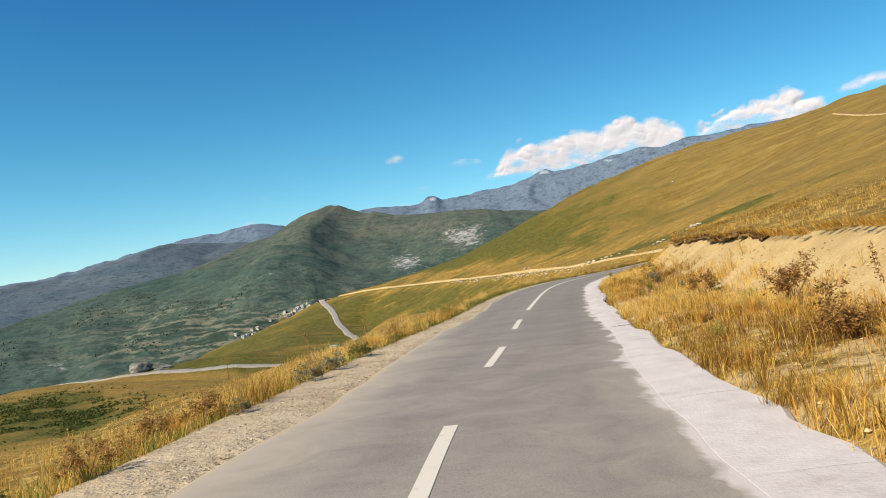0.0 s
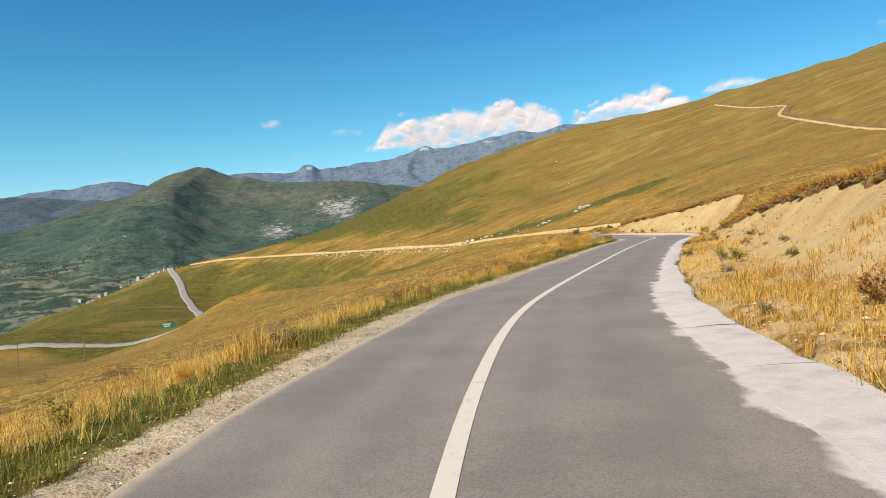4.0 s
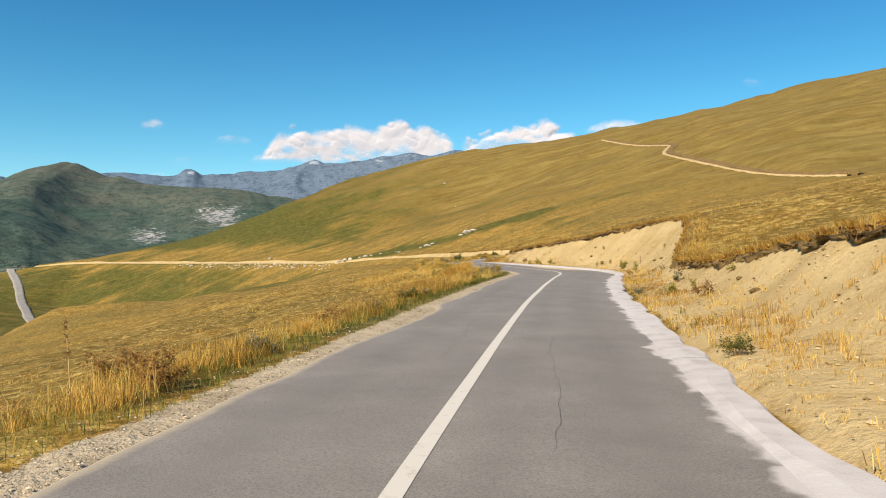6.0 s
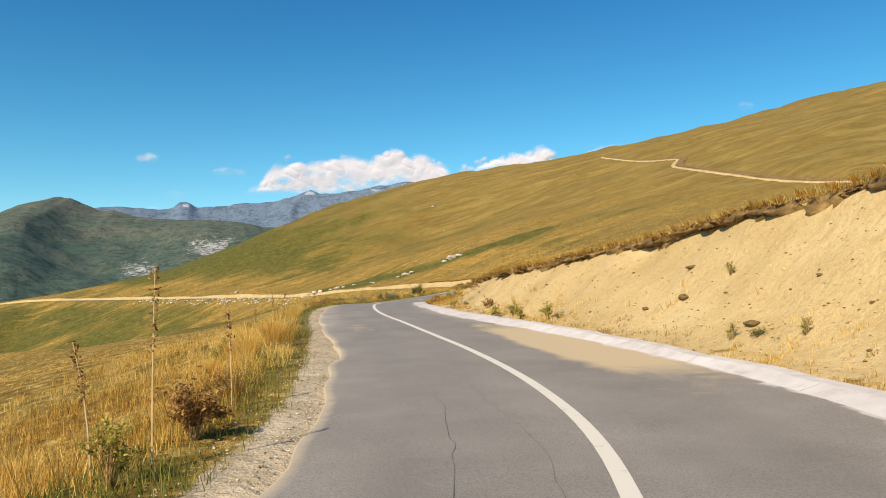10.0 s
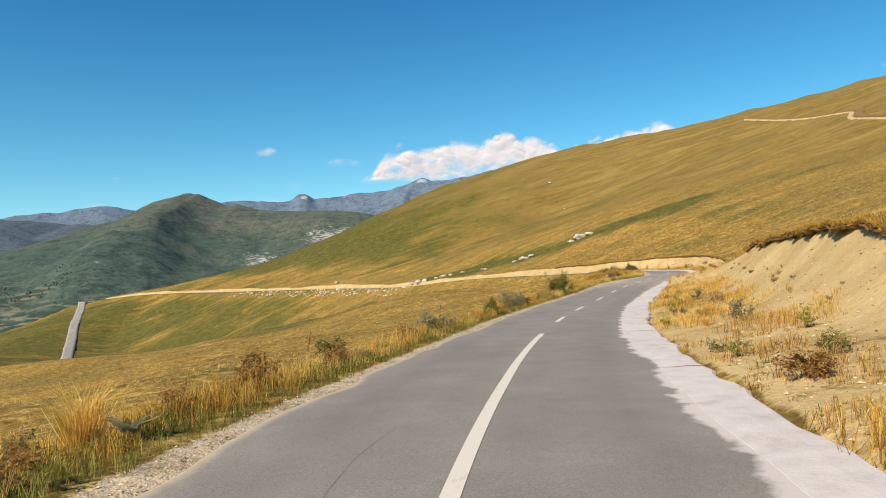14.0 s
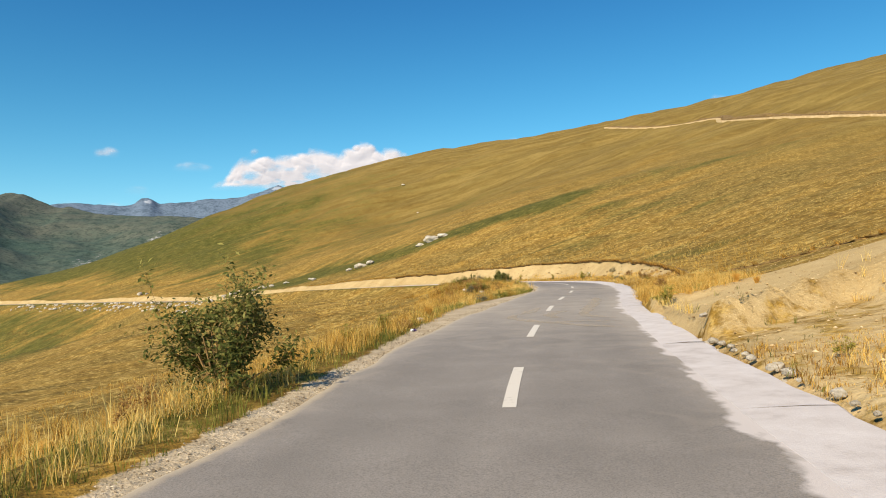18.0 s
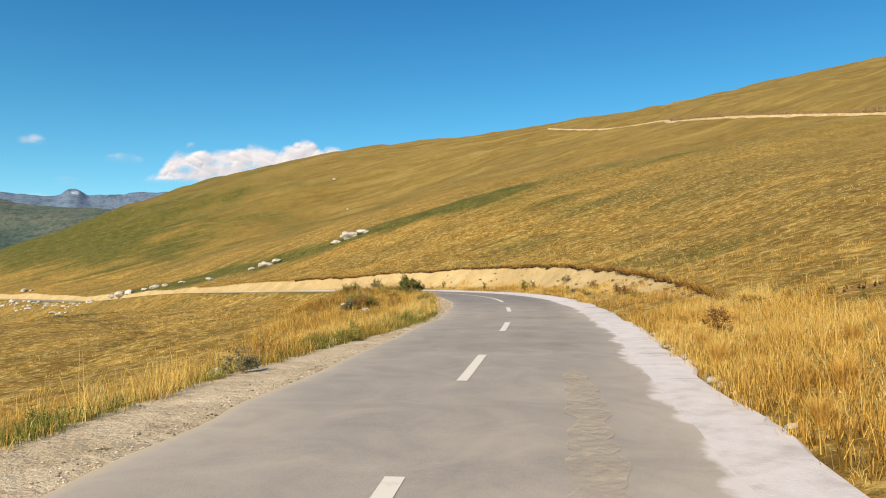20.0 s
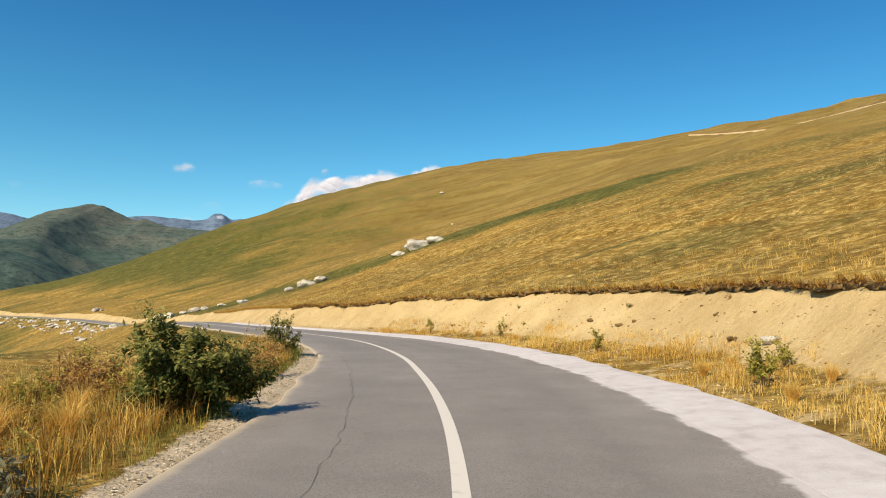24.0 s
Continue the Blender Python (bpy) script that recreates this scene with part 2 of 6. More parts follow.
def through_points(points, step):
    """A smooth line through points, sampled about every step metres, rounded over a few metres."""
    p = np.array(points, float)
    p = np.vstack([2 * p[0] - p[1], p, 2 * p[-1] - p[-2]])
    out = []
    for a0, a, c, c1 in zip(p, p[1:], p[2:], p[3:]):
        d, d0, d1 = np.linalg.norm(c - a), np.linalg.norm(a - a0), np.linalg.norm(c1 - c)
        m0, m1 = (c - a0) / (d + d0) * d, (c1 - a) / (d + d1) * d
        u = np.arange(0, 1, step / d)[:, None]
        out.append((2 * u**3 - 3 * u**2 + 1) * a + (u**3 - 2 * u**2 + u) * m0 + (3 * u**2 - 2 * u**3) * c + (u**3 - u**2) * m1)
    line = np.vstack(out)
    s = np.r_[0, np.cumsum(np.linalg.norm(np.diff(line[:, :2], axis=0), axis=1))]
    g = np.arange(0, s[-1], step)
    return np.stack([np.interp(g, s, line[:, k]) for k in range(line.shape[1])], 1)


def rounded(a, half):
    """The values along a line, averaged over a bell of that half width in samples."""
    k = np.exp(-0.5 * (np.arange(-2 * half, 2 * half + 1) / half) ** 2)
    k /= k.sum()
    pad = np.pad(a, ((2 * half, 2 * half), (0, 0)), "reflect", reflect_type="odd")
    return np.stack([np.convolve(pad[:, j], k, "valid") for j in range(a.shape[1])], 1)


STEP = 0.5
LINE = rounded(through_points(ROAD, STEP), 5)
AHEAD = np.gradient(LINE[:, :2], axis=0)
AHEAD /= np.linalg.norm(AHEAD, axis=1)[:, None]
RIGHT = np.c_[AHEAD[:, 1], -AHEAD[:, 0]]
ALONG = np.r_[0, np.cumsum(np.linalg.norm(np.diff(LINE[:, :2], axis=0), axis=1))]
LY = LINE[:, 1]


def bell(v, centre, width):
    return np.exp(-0.5 * ((v - centre) / width) ** 2)


def smooth(v, a, b):
    u = np.clip((v - a) / (b - a), 0, 1)
    return u * u * (3 - 2 * u)


# half widths of the asphalt, the pale strip beside it, the cutting's height and where its foot is, along the road
def along_y(*points):
    """A value along the road, eased between (northing, value) points."""
    v = np.interp(LY, [p[0] for p in points], [p[1] for p in points])
    return rounded(v[:, None], 5)[:, 0]


W_LEFT = along_y((0, 2.1), (10, 2.0), (16, 2.2), (26, 1.9), (40, 2.25), (48, 2.1), (56, 2.2), (61, 2.35), (68, 2.3), (90, 2.45), (97, 2.6), (113, 2.68), (120, 2.7), (127, 2.4), (143, 2.45), (153, 2.15), (172, 2.5), (180, 2.55), (186, 2.35), (194, 2.3), (219, 2.2), (230, 2.35), (238, 2.6), (245, 2.9), (255, 2.7), (280, 2.4), (700, 2.4))
W_RIGHT = along_y((0, 2.1), (16, 2.2), (22, 2.05), (41, 2.1), (47, 2.42), (58, 2.38), (86, 2.47), (94, 2.5), (100, 2.95), (107, 3.2), (113, 2.95), (118, 2.6), (121, 2.3), (144, 2.38), (160, 2.27), (176, 2.1), (193, 2.4), (215, 2.55), (229, 2.5), (236, 2.85), (246, 3.2), (275, 2.6), (700, 2.5))
KERB = along_y((0, 3.1), (10, 3.05), (20, 2.8), (41, 2.95), (47, 3.3), (58, 3.25), (66, 3.0), (76, 3.1), (86, 3.12), (96, 3.3), (106, 3.9), (114, 3.6), (120, 3.25), (143, 3.05), (154, 3.2), (165, 3.33), (175, 3.22), (190, 3.28), (205, 3.2), (220, 3.55), (229, 3.5), (236, 4.1), (246, 4.5), (260, 4.2), (275, 3.3), (700, 3.1))
LIP = along_y((-20, 1.7), (15, 1.7), (28, 2.0), (40, 2.1), (54, 2.5), (60, 2.5), (69, 2.5), (77, 2.15), (84, 1.45), (91, 1.4), (95, 1.75), (98, 2.3), (101, 3.4), (105, 3.5), (110, 3.3), (115, 2.95), (120, 2.6), (125, 2.3), (135, 1.85), (143, 1.65), (150, 1.9), (157, 2.4), (163, 2.75), (170, 2.75), (185, 2.65), (190, 2.2), (196, 1.6), (200, 1.2), (205, 0.85), (212, 0.8), (218, 0.95), (228, 1.4), (234, 1.55), (245, 1.85), (257, 2.05), (265, 2.2), (275, 2.1), (300, 2.1), (330, 2.15), (700, 2.1)) + (0.12 * np.sin(LY * 0.23) + 0.22 * np.sin(LY * 0.071 + 1)) * smooth(LY, 290, 340)
FOOT = KERB + along_y((0, 2.4), (20, 3.0), (42, 2.2), (62, 2.2), (85, 1.6), (98, 1.0), (108, 0.6), (125, 0.8), (140, 1.6), (152, 3.0), (165, 3.4), (180, 3.2), (195, 3.4), (212, 3.0), (230, 2.6), (250, 2.2), (265, 1.2), (300, 0.4), (700, 0.4))

# the spur below the road: its crest's height from east to west
SPUR_X = (-100, -85, -63, -50, -44, -37, -25, -2, 16, 32, 42, 52, 70, 120)
SPUR_Z = (-0.6, -1.8, -3.3, -5.4, -7.2, -9, -11.2, -13.6, -14.6, -16, -20, -25, -33, -45)

MARK = along_y((0, 0), (50, 0), (62, -0.1), (78, -0.07), (93, -0.03), (99, -0.19), (104, 0.03), (109, 0.14), (113, -0.08), (117, -0.24), (123, -0.1), (140, 0), (152, 0.05), (163, 0.1), (185, -0.02), (198, 0.06), (215, 0), (232, 0.02), (239, -0.1), (246, -0.38), (255, -0.5), (275, 0), (700, 0))

# the open hillside: heights of the landform on a coarse lattice, smoothed between
LAND = np.array(
    [[-58, -51, -43, -34, -27, -33, -59, -82, -86],
     [-42, -39, -35, -30, -21, -16, -51, -57, -35],
     [-24, -23, -23, -30, -30, -22, -37, -15, -13],
     [-3, -1, -3, -14, -26.7, -17.9, -23.9, -12.3, 14.6],
     [14, 17, 11, 15.8, -3.5, 10.2, 0.9, 40, 50.3],
     [21, 21, 19, 22.8, 23.2, 40.9, 29.5, 69.4, 87],
     [22, 23, 22, 23, 29.2, 81.2, 73.2, 91, 104.2],
     [22, 26, 29, 37, 54, 86.8, 109.9, 110.9, 129.4],
     [24, 31, 41, 56, 79, 112, 141.5, 139.8, 151.4],
     [27, 39, 54, 75, 100, 129, 156.9, 175.4, 188.6]], float
)
LAND_X, LAND_Y, LAND_STEP = -330.0, -180.0, 105.0


def lattice(x, y):
    def pull(t):
        t = np.abs(t)
        return np.where(t < 1, 2 / 3 - t**2 + t**3 / 2, np.where(t < 2, (2 - t) ** 3 / 6, 0))
    u, v = np.clip((x - LAND_X) / LAND_STEP, -3, LAND.shape[0] + 2), np.clip((y - LAND_Y) / LAND_STEP, -3, LAND.shape[1] + 2)
    z = np.zeros_like(x)
    iu, iv = np.floor(u).astype(int), np.floor(v).astype(int)
    for a in range(-1, 3):
        for c in range(-1, 3):
            ia, ic = np.clip(iu + a, 0, LAND.shape[0] - 1), np.clip(iv + c, 0, LAND.shape[1] - 1)
            z += pull(u - iu - a) * pull(v - iv - c) * LAND[ia, ic]
    return z


NOISE_TABLES = {}


def value_noise(x, y, scale, seed):
    """Smooth noise between -1 and 1, from a seeded lattice."""
    if seed not in NOISE_TABLES:
        NOISE_TABLES[seed] = np.random.RandomState(seed).rand(256, 256) * 2 - 1
    t = NOISE_TABLES[seed]
    u, v = x / scale, y / scale
    iu, iv = np.floor(u).astype(int), np.floor(v).astype(int)
    fu, fv = u - iu, v - iv
    fu, fv = fu * fu * fu * (fu * (6 * fu - 15) + 10), fv * fv * fv * (fv * (6 * fv - 15) + 10)
    g = lambda a, c: t[(iu + a) % 256, (iv + c) % 256]
    return (g(0, 0) * (1 - fu) + g(1, 0) * fu) * (1 - fv) + (g(0, 1) * (1 - fu) + g(1, 1) * fu) * fv


def fractal(x, y, scale, seed, octaves=4, gain=0.5):
    return sum(gain**k * value_noise(x + 13.7 * k, y - 7.1 * k, scale / 2**k, seed + k) for k in range(octaves))


NEAR_R = lattice(LINE[:, 0] + 8 * RIGHT[:, 0], LINE[:, 1] + 8 * RIGHT[:, 1])
NEAR_L = lattice(LINE[:, 0] - 6 * RIGHT[:, 0], LINE[:, 1] - 6 * RIGHT[:, 1])
LIFT_R, LIFT_L = LINE[:, 2] + LIP - NEAR_R, LINE[:, 2] - 0.8 - 0.9 * smooth(LY, 240, 330) - NEAR_L


def on_road(x, y):
    """For places: the nearest sample of the road's line and the distance to its right."""
    idx, off = np.empty(len(x), int), np.empty(len(x))
    coarse = LINE[::4]
    for k in range(0, len(x), 4000):
        px, py = x[k : k + 4000], y[k : k + 4000]
        i = 4 * ((coarse[:, 0][None] - px[:, None]) ** 2 + (coarse[:, 1][None] - py[:, None]) ** 2).argmin(1)
        i = np.clip(i + np.round(((px - LINE[i, 0]) * AHEAD[i, 0] + (py - LINE[i, 1]) * AHEAD[i, 1]) / STEP).astype(int), 0, len(LINE) - 1)
        idx[k : k + 4000] = i
        off[k : k + 4000] = (px - LINE[i, 0]) * RIGHT[i, 0] + (py - LINE[i, 1]) * RIGHT[i, 1]
    return idx, off


BENCH = rounded(through_points([(292, 540, 0), (284, 500, 0), (272, 440, 0), (262, 410, 0), (234, 376, 0), (220, 348, 0), (211, 322, 0), (205, 300, 0), (200, 282, 0), (196, 262, 0), (194, 240, 0), (193, 215, 0)], 2.0), 3)
BENCH[:, 2] = rounded(lattice(BENCH[:, 0], BENCH[:, 1])[:, None], 6)[:, 0]
BENCH_N = np.gradient(BENCH[:, :2], axis=0)
BENCH_N = np.c_[-BENCH_N[:, 1], BENCH_N[:, 0]] / np.linalg.norm(BENCH_N, axis=1)[:, None]
BENCH_N *= np.sign(BENCH_N[:, :1])          # the uphill side


def land(x, y):
    """The ground's height, and how bare, gravelly and green it is there."""
    x, y = np.asarray(x, float), np.asarray(y, float)
    i, d = on_road(x, y)
    # beyond the road's ends the distance sideways is no measure
    reach = np.hypot(x - LINE[i, 0], y - LINE[i, 1])
    d = np.where(reach > np.abs(d) + 2, np.sign(d) * reach, d)
    zr = LINE[i, 2]
    side = smooth(d, -6, 8)
    z = lattice(x, y) + (LIFT_R[i] * side + LIFT_L[i] * (1 - side)) * np.exp(-0.5 * (np.clip(np.abs(d - 1) - 7, 0, None) / 18) ** 2)
    z += -13 * np.exp(-0.5 * ((y - 355 + 0.1 * (60 - x)) / 32) ** 2) * smooth(60 - x, 0, 90) * (1 - 0.5 * smooth(60 - x, 200, 380))   # a side gully
    # below the road the slope runs down to a long spur, and behind that spur lies a green hollow
    past = y - 262 - 0.383 * (85 - x)
    spur = np.interp(-x, SPUR_X, SPUR_Z)
    down = np.clip(-d - 6, 0, None)
    slope = zr - 0.8 - 0.155 * np.minimum(down, 80) - 0.10 * np.clip(down - 80, 0, None) - 0.14 * np.clip(6 - x, 0, 90)
    fall = slope + (spur - slope) * smooth(past, -60, 0)
    fall += (np.interp(-x, (-85, -60, -40, 0, 50, 120), (-3, -10, -15, -24, -31, -44)) - spur) * smooth(past, -5, 125) * (past > -5)
    low_side = smooth(-d, 7, 16) * smooth(y + 0.9 * x, 125, 200) * (1 - smooth(-x, 45, 120)) * (1 - smooth(y, 520, 600))
    z = z * (1 - low_side) + fall * low_side
    z += 1.3 * bell(LY[i], 239, 9) * bell(-d, 9, 3.5)       # a low mound inside the last bend
    rough = smooth(np.abs(d), 4, 30)
    z += rough * (np.where(d > 0, 0.5, 0.9) * fractal(x, y, 28, 3) + 1.5 * smooth(np.abs(d), 30, 120) * fractal(x, y, 80, 9, 3))
    rills = value_noise(x * 0.16 + y * 0.05, y - 0.25 * x, 17, 15) + 0.5 * value_noise(x * 0.2, y - 0.3 * x, 7.5, 16)
    ribs = value_noise(x * 0.10 + y * 0.04, y - 0.30 * x, 46, 17)
    z += smooth(d, 25, 110) * (1 - 0.45 * smooth(d, 240, 420)) * (1.9 * rills + 2.0 * ribs)       # shallow runnels and ribs down the open hillside
    # the bench that the dirt track is cut into
    mine = np.flatnonzero((x > 165) & (y > 200) & (d > 60))
    worn = np.zeros_like(z)
    if len(mine):
        gap = np.hypot(x[mine][:, None] - BENCH[:, 0], y[mine][:, None] - BENCH[:, 1])
        j = gap.argmin(1)
        near = gap[np.arange(len(mine)), j]
        above = (x[mine] - BENCH[j, 0]) * BENCH_N[j, 0] + (y[mine] - BENCH[j, 1]) * BENCH_N[j, 1]
        flat = BENCH[j, 2] + 0.3 * np.clip(above - 1.2, 0, None) - 0.2 * np.clip(-above - 1.2, 0, None)
        keep = smooth(near, 1.6, 16)
        z[mine] = flat * (1 - keep) + z[mine] * keep
        worn[mine] = smooth(above, -2.0, -0.5) * (1 - smooth(above, 1.7, 2.6))
    z += np.where(d > 0, 0.06, 0.16) * smooth(np.abs(d), 3.5, 7) * fractal(x, y, 3.0, 21)
    # the cutting above the road and the fill below it
    foot = FOOT[i] + 0.14 * value_noise(x, y, 2.3, 41) + 0.08 * value_noise(x, y, 0.8, 42)
    verge = 0.16 * np.clip(np.minimum(d, foot) - KERB[i] - 0.1, 0, None)
    face = np.clip(d - foot, 0, None)
    steep = np.clip(face, 0, 3.5)
    cut = zr + 0.03 + verge + face * (0.55 + 0.05 * value_noise(x, y, 1.4, 44)) + 0.11 * steep**2 + 0.11 * smooth(face, 0, 1.5) * fractal(x, y, 1.7, 45, 4, 0.55)
    fill = zr - 0.03 - np.clip(-d - W_LEFT[i] - 1.6, 0, None) * 0.5 + 0.08 * fractal(x, y, 1.6, 47) * smooth(-d, W_LEFT[i] + 0.8, W_LEFT[i] + 3)
    left_top = zr - 0.03 + np.clip(-d - W_LEFT[i] - 2.5, 0, None) * 0.35
    low_right = zr - 0.03
    ry = LY[i]
    scant = 0.36 + 0.6 * smooth(ry, 255, 300) + 0.22 * smooth(ry, 45, 60) * (1 - smooth(ry, 128, 145)) + 0.2 * bell(ry, 152, 8) + 0.15 * bell(ry, 184, 5) - 0.12 * smooth(ry, 200, 215) - 0.4 * bell(ry, 207, 6)
    # a sandy ramp that comes down the hillside to the road
    ramp_off = (ry - 195.4 - 0.6 * np.clip(d - 4, 0, 14)) / (4.0 + 0.04 * np.clip(d, 0, 20) + 0.5 * value_noise(x, y, 1.7, 48))
    on_ramp = (1 - smooth(np.abs(ramp_off), 0.75, 1.15)) * smooth(d, KERB[i] - 0.3, KERB[i] + 0.6) * (1 - smooth(d, 19, 25))
    ramp_z = zr + 0.02 + 0.235 * np.clip(d - KERB[i] - 0.3, 0, None)
    z = z * (1 - on_ramp) + ramp_z * on_ramp
    bare = np.where(d > KERB[i], (scant + (1.0 - scant) * smooth(face, -0.2, 0.5)) * smooth(z - cut, -0.22, 0.12), 0.0)
    bare = np.maximum(np.maximum(bare, 1.7 * on_ramp), 0.3 * worn)
    top = cut + 3 * on_ramp
    brow = np.minimum(z, top) - 0.10 * np.exp(-np.abs(z - top) / 0.22)        # the brow is rounded off
    zc = np.where(d > 0, np.maximum(brow, low_right), np.minimum(np.maximum(z, fill), left_top))
    inside = (d > -W_LEFT[i] - 0.1) & (d < KERB[i] + 0.1)
    zc = np.where(inside, zr - 0.09, zc)
    w = W_LEFT[i]
    wide = 0.30 + 0.6 * bell(ry, 0, 18) - 0.08 * smooth(ry, 130, 150) - 0.2 * bell(ry, 217, 4) + 0.55 * bell(ry, 203, 6) + 0.3 * bell(ry, 226, 4)
    dirt = 1.15 - 0.5 * smooth(ry, 265, 300) + 0.35 * bell(ry, 5, 16)
    gravel = np.where(d < 0, dirt * (1 - smooth(-d, w + wide, w + 2.2 * wide + 0.35)), 0.0)

    def strip_of(x0, y0, x1, y1, half):
        """How near a place is to a line across the hillside."""
        u = np.clip(((x - x0) * (x1 - x0) + (y - y0) * (y1 - y0)) / ((x1 - x0) ** 2 + (y1 - y0) ** 2), 0, 1)
        return bell(np.hypot(x - x0 - u * (x1 - x0), y - y0 - u * (y1 - y0)), 0, half)

    green = 0.62 * bell(-d, w + 1.35, 0.55)
    green += 1.05 * np.maximum(strip_of(128, 306, 100, 330, 5), strip_of(100, 332, 74, 378, 6)) + 0.36 * np.maximum(np.maximum(strip_of(108, 268, 112, 240, 4), strip_of(124, 290, 122, 250, 6)), np.maximum(strip_of(95, 236, 98, 226, 3), strip_of(140, 300, 165, 285, 7)))
    green += (0.33 * smooth(past, 4, 26) + 0.40 * bell(past, 32, 16)) * smooth(-d, 7, 18) * (1 - smooth(y, 600, 660)) + 0.9 * strip_of(-150, 240, -102, 182, 15) + 0.55 * smooth(d, 20, 60) * smooth(y, 330, 460) * (1 - smooth(x + 0.25 * (y - 400), 50, 160)) + 0.38 * smooth(y, 340, 480) * (1 - smooth(x, 50, 210))
    green += 0.08 * smooth(-d, 60, 140) + 0.2 * smooth(y, 260, 420) * smooth(d, 20, 60) * (1 - smooth(x, 120, 240))
    rank = 1.0 - np.where(d > 0, 0.72 * smooth(d, 30, 130), 0.35 * smooth(-d, 40, 200))
    return zc, bare, gravel, green, rank


def sheet(name, xs, ys, zs, material, attrs=(), flat=False, parent=None):
    """A mesh from a lattice of places (rows of equal length), with named values at its points."""
    r, c = xs.shape
    me = bpy.data.meshes.new(name)
    idx = np.arange(r * c).reshape(r, c)
    quads = np.stack([idx[:-1, :-1], idx[:-1, 1:], idx[1:, 1:], idx[1:, :-1]], -1).reshape(-1, 4)
    raw_mesh(me, np.stack([xs, ys, zs], -1).reshape(-1, 3), quads, flat)
    for key, v in attrs:
        a = me.attributes.new(key, "FLOAT", "POINT")
        a.data.foreach_set("value", np.ascontiguousarray(v, np.float32).ravel())
    me.materials.append(material)
    ob = new(name, me)
    ob.parent = parent
    return ob


def raw_mesh(me, verts, faces, flat=False):
    """Fills a mesh quickly from arrays of points and of equal-sided faces."""
    verts, faces = np.ascontiguousarray(verts, np.float32), np.ascontiguousarray(faces, np.int32)
    k = faces.shape[1]
    me.vertices.add(len(verts))
    me.vertices.foreach_set("co", verts.ravel())
    me.loops.add(faces.size)
    me.loops.foreach_set("vertex_index", faces.ravel())
    me.polygons.add(len(faces))
    me.polygons.foreach_set("loop_start", np.arange(0, faces.size, k, dtype=np.int32))
    me.polygons.foreach_set("use_smooth", np.full(len(faces), not flat))
    me.update(calc_edges=True)
    me.validate()


def strip(name, i0, i1, offsets, heights, material, every=1, attrs=None, parent=None, flat=False):
    """A band along the road between two samples: offsets and heights are functions of the samples or numbers."""
    i = np.arange(i0, i1 + 1, every)
    d = np.stack([o[i] if isinstance(o, np.ndarray) else np.full(len(i), float(o)) for o in offsets], 1)
    h = np.stack([o[i] if isinstance(o, np.ndarray) else np.full(len(i), float(o)) for o in heights], 1)
    xs, ys = LINE[i, 0][:, None] + d * RIGHT[i, 0][:, None], LINE[i, 1][:, None] + d * RIGHT[i, 1][:, None]
    return sheet(name, xs, ys, LINE[i, 2][:, None] + h, material, attrs(i, d) if attrs else (), flat, parent)


def at_y(y):
    """The sample of the road's line at that northing."""
    return int(np.abs(LY - y).argmin())


# ---------------------------------------------------------------- ground
def far_land(x, y):
    """The sheet past the near hillside: it falls to the valley floor."""
    z, bare, gravel, green, rank = land(x, y)
    r = np.hypot(x - 60, y - 150)
    low = -260.0
    k = smooth(np.maximum(np.maximum(-330 + 60 - x, 0), np.maximum(y - 640, 0)), 0, 500)
    k = np.maximum(k, smooth(r, 900, 1600))
    return z * (1 - k) + low * k, bare, gravel, green, rank


NEAR = 24.0          # the road's own band of finer ground
rows_n = len(LINE) - 40
near_i, far_i = np.arange(at_y(-42), at_y(330) + 1), np.arange(at_y(330), rows_n, 2)
dl = np.r_[-NEAR, -20, -17, -14.5, -12.5, -11, -9.8, -8.8, np.arange(-8, -1.4, 0.28)]
dr = np.r_[np.arange(2.3, 12.5, 0.26), 13.2, 14.5, 16, 18, 20.5, NEAR]
for nm, dd, ii in (("verge_left", dl, near_i), ("verge_right", dr, near_i), ("verge_left", dl, far_i), ("verge_right", dr, far_i)):
    D = np.tile(dd, (len(ii), 1))
    gx, gy = LINE[ii, 0][:, None] + D * RIGHT[ii, 0][:, None], LINE[ii, 1][:, None] + D * RIGHT[ii, 1][:, None]
    gz, ba, gr, ge, ra = (a.reshape(gx.shape) for a in land(gx.ravel(), gy.ravel()))
    gz = gz - 0.5 * (np.abs(D) > NEAR - 0.1)
    ob = sheet(nm, gx, gy, gz, GROUND, (("bare", ba), ("gravel", gr), ("green", ge), ("rank", ra)))
    tagged(ob, "dry golden grass verge with pale gravel and loam beside the road", "ground", kind="structure")

ang = np.radians(np.r_[np.arange(-60, 75, 0.35), np.arange(75, 300, 3.0), 300.0])
rad = np.r_[0.5, np.geomspace(8, 700, 330), np.geomspace(720, 4800, 40)]
A, R = np.meshgrid(ang, rad, indexing="ij")
gx, gy = 20 + R * np.sin(A), -20 + R * np.cos(A)
gz, ba, gr, ge, ra = (a.reshape(gx.shape) for a in far_land(gx.ravel(), gy.ravel()))
ri, rd = on_road(gx.ravel(), gy.ravel())
rd = np.where((ri >= near_i[0] + 2) & (ri < rows_n - 4), np.abs(rd), 99).reshape(gx.shape)
gz = gz - 1.2 * (1 - smooth(rd, NEAR - 6.5, NEAR - 2.5)) * (1 + 2.0 * smooth(R, 200, 400))
ground = sheet("ground", gx, gy, gz, GROUND, (("bare", ba), ("gravel", gr), ("green", ge), ("rank", ra)))
tagged(ground, "golden dry alpine grassland hillside with green hollows", "ground", kind="structure")

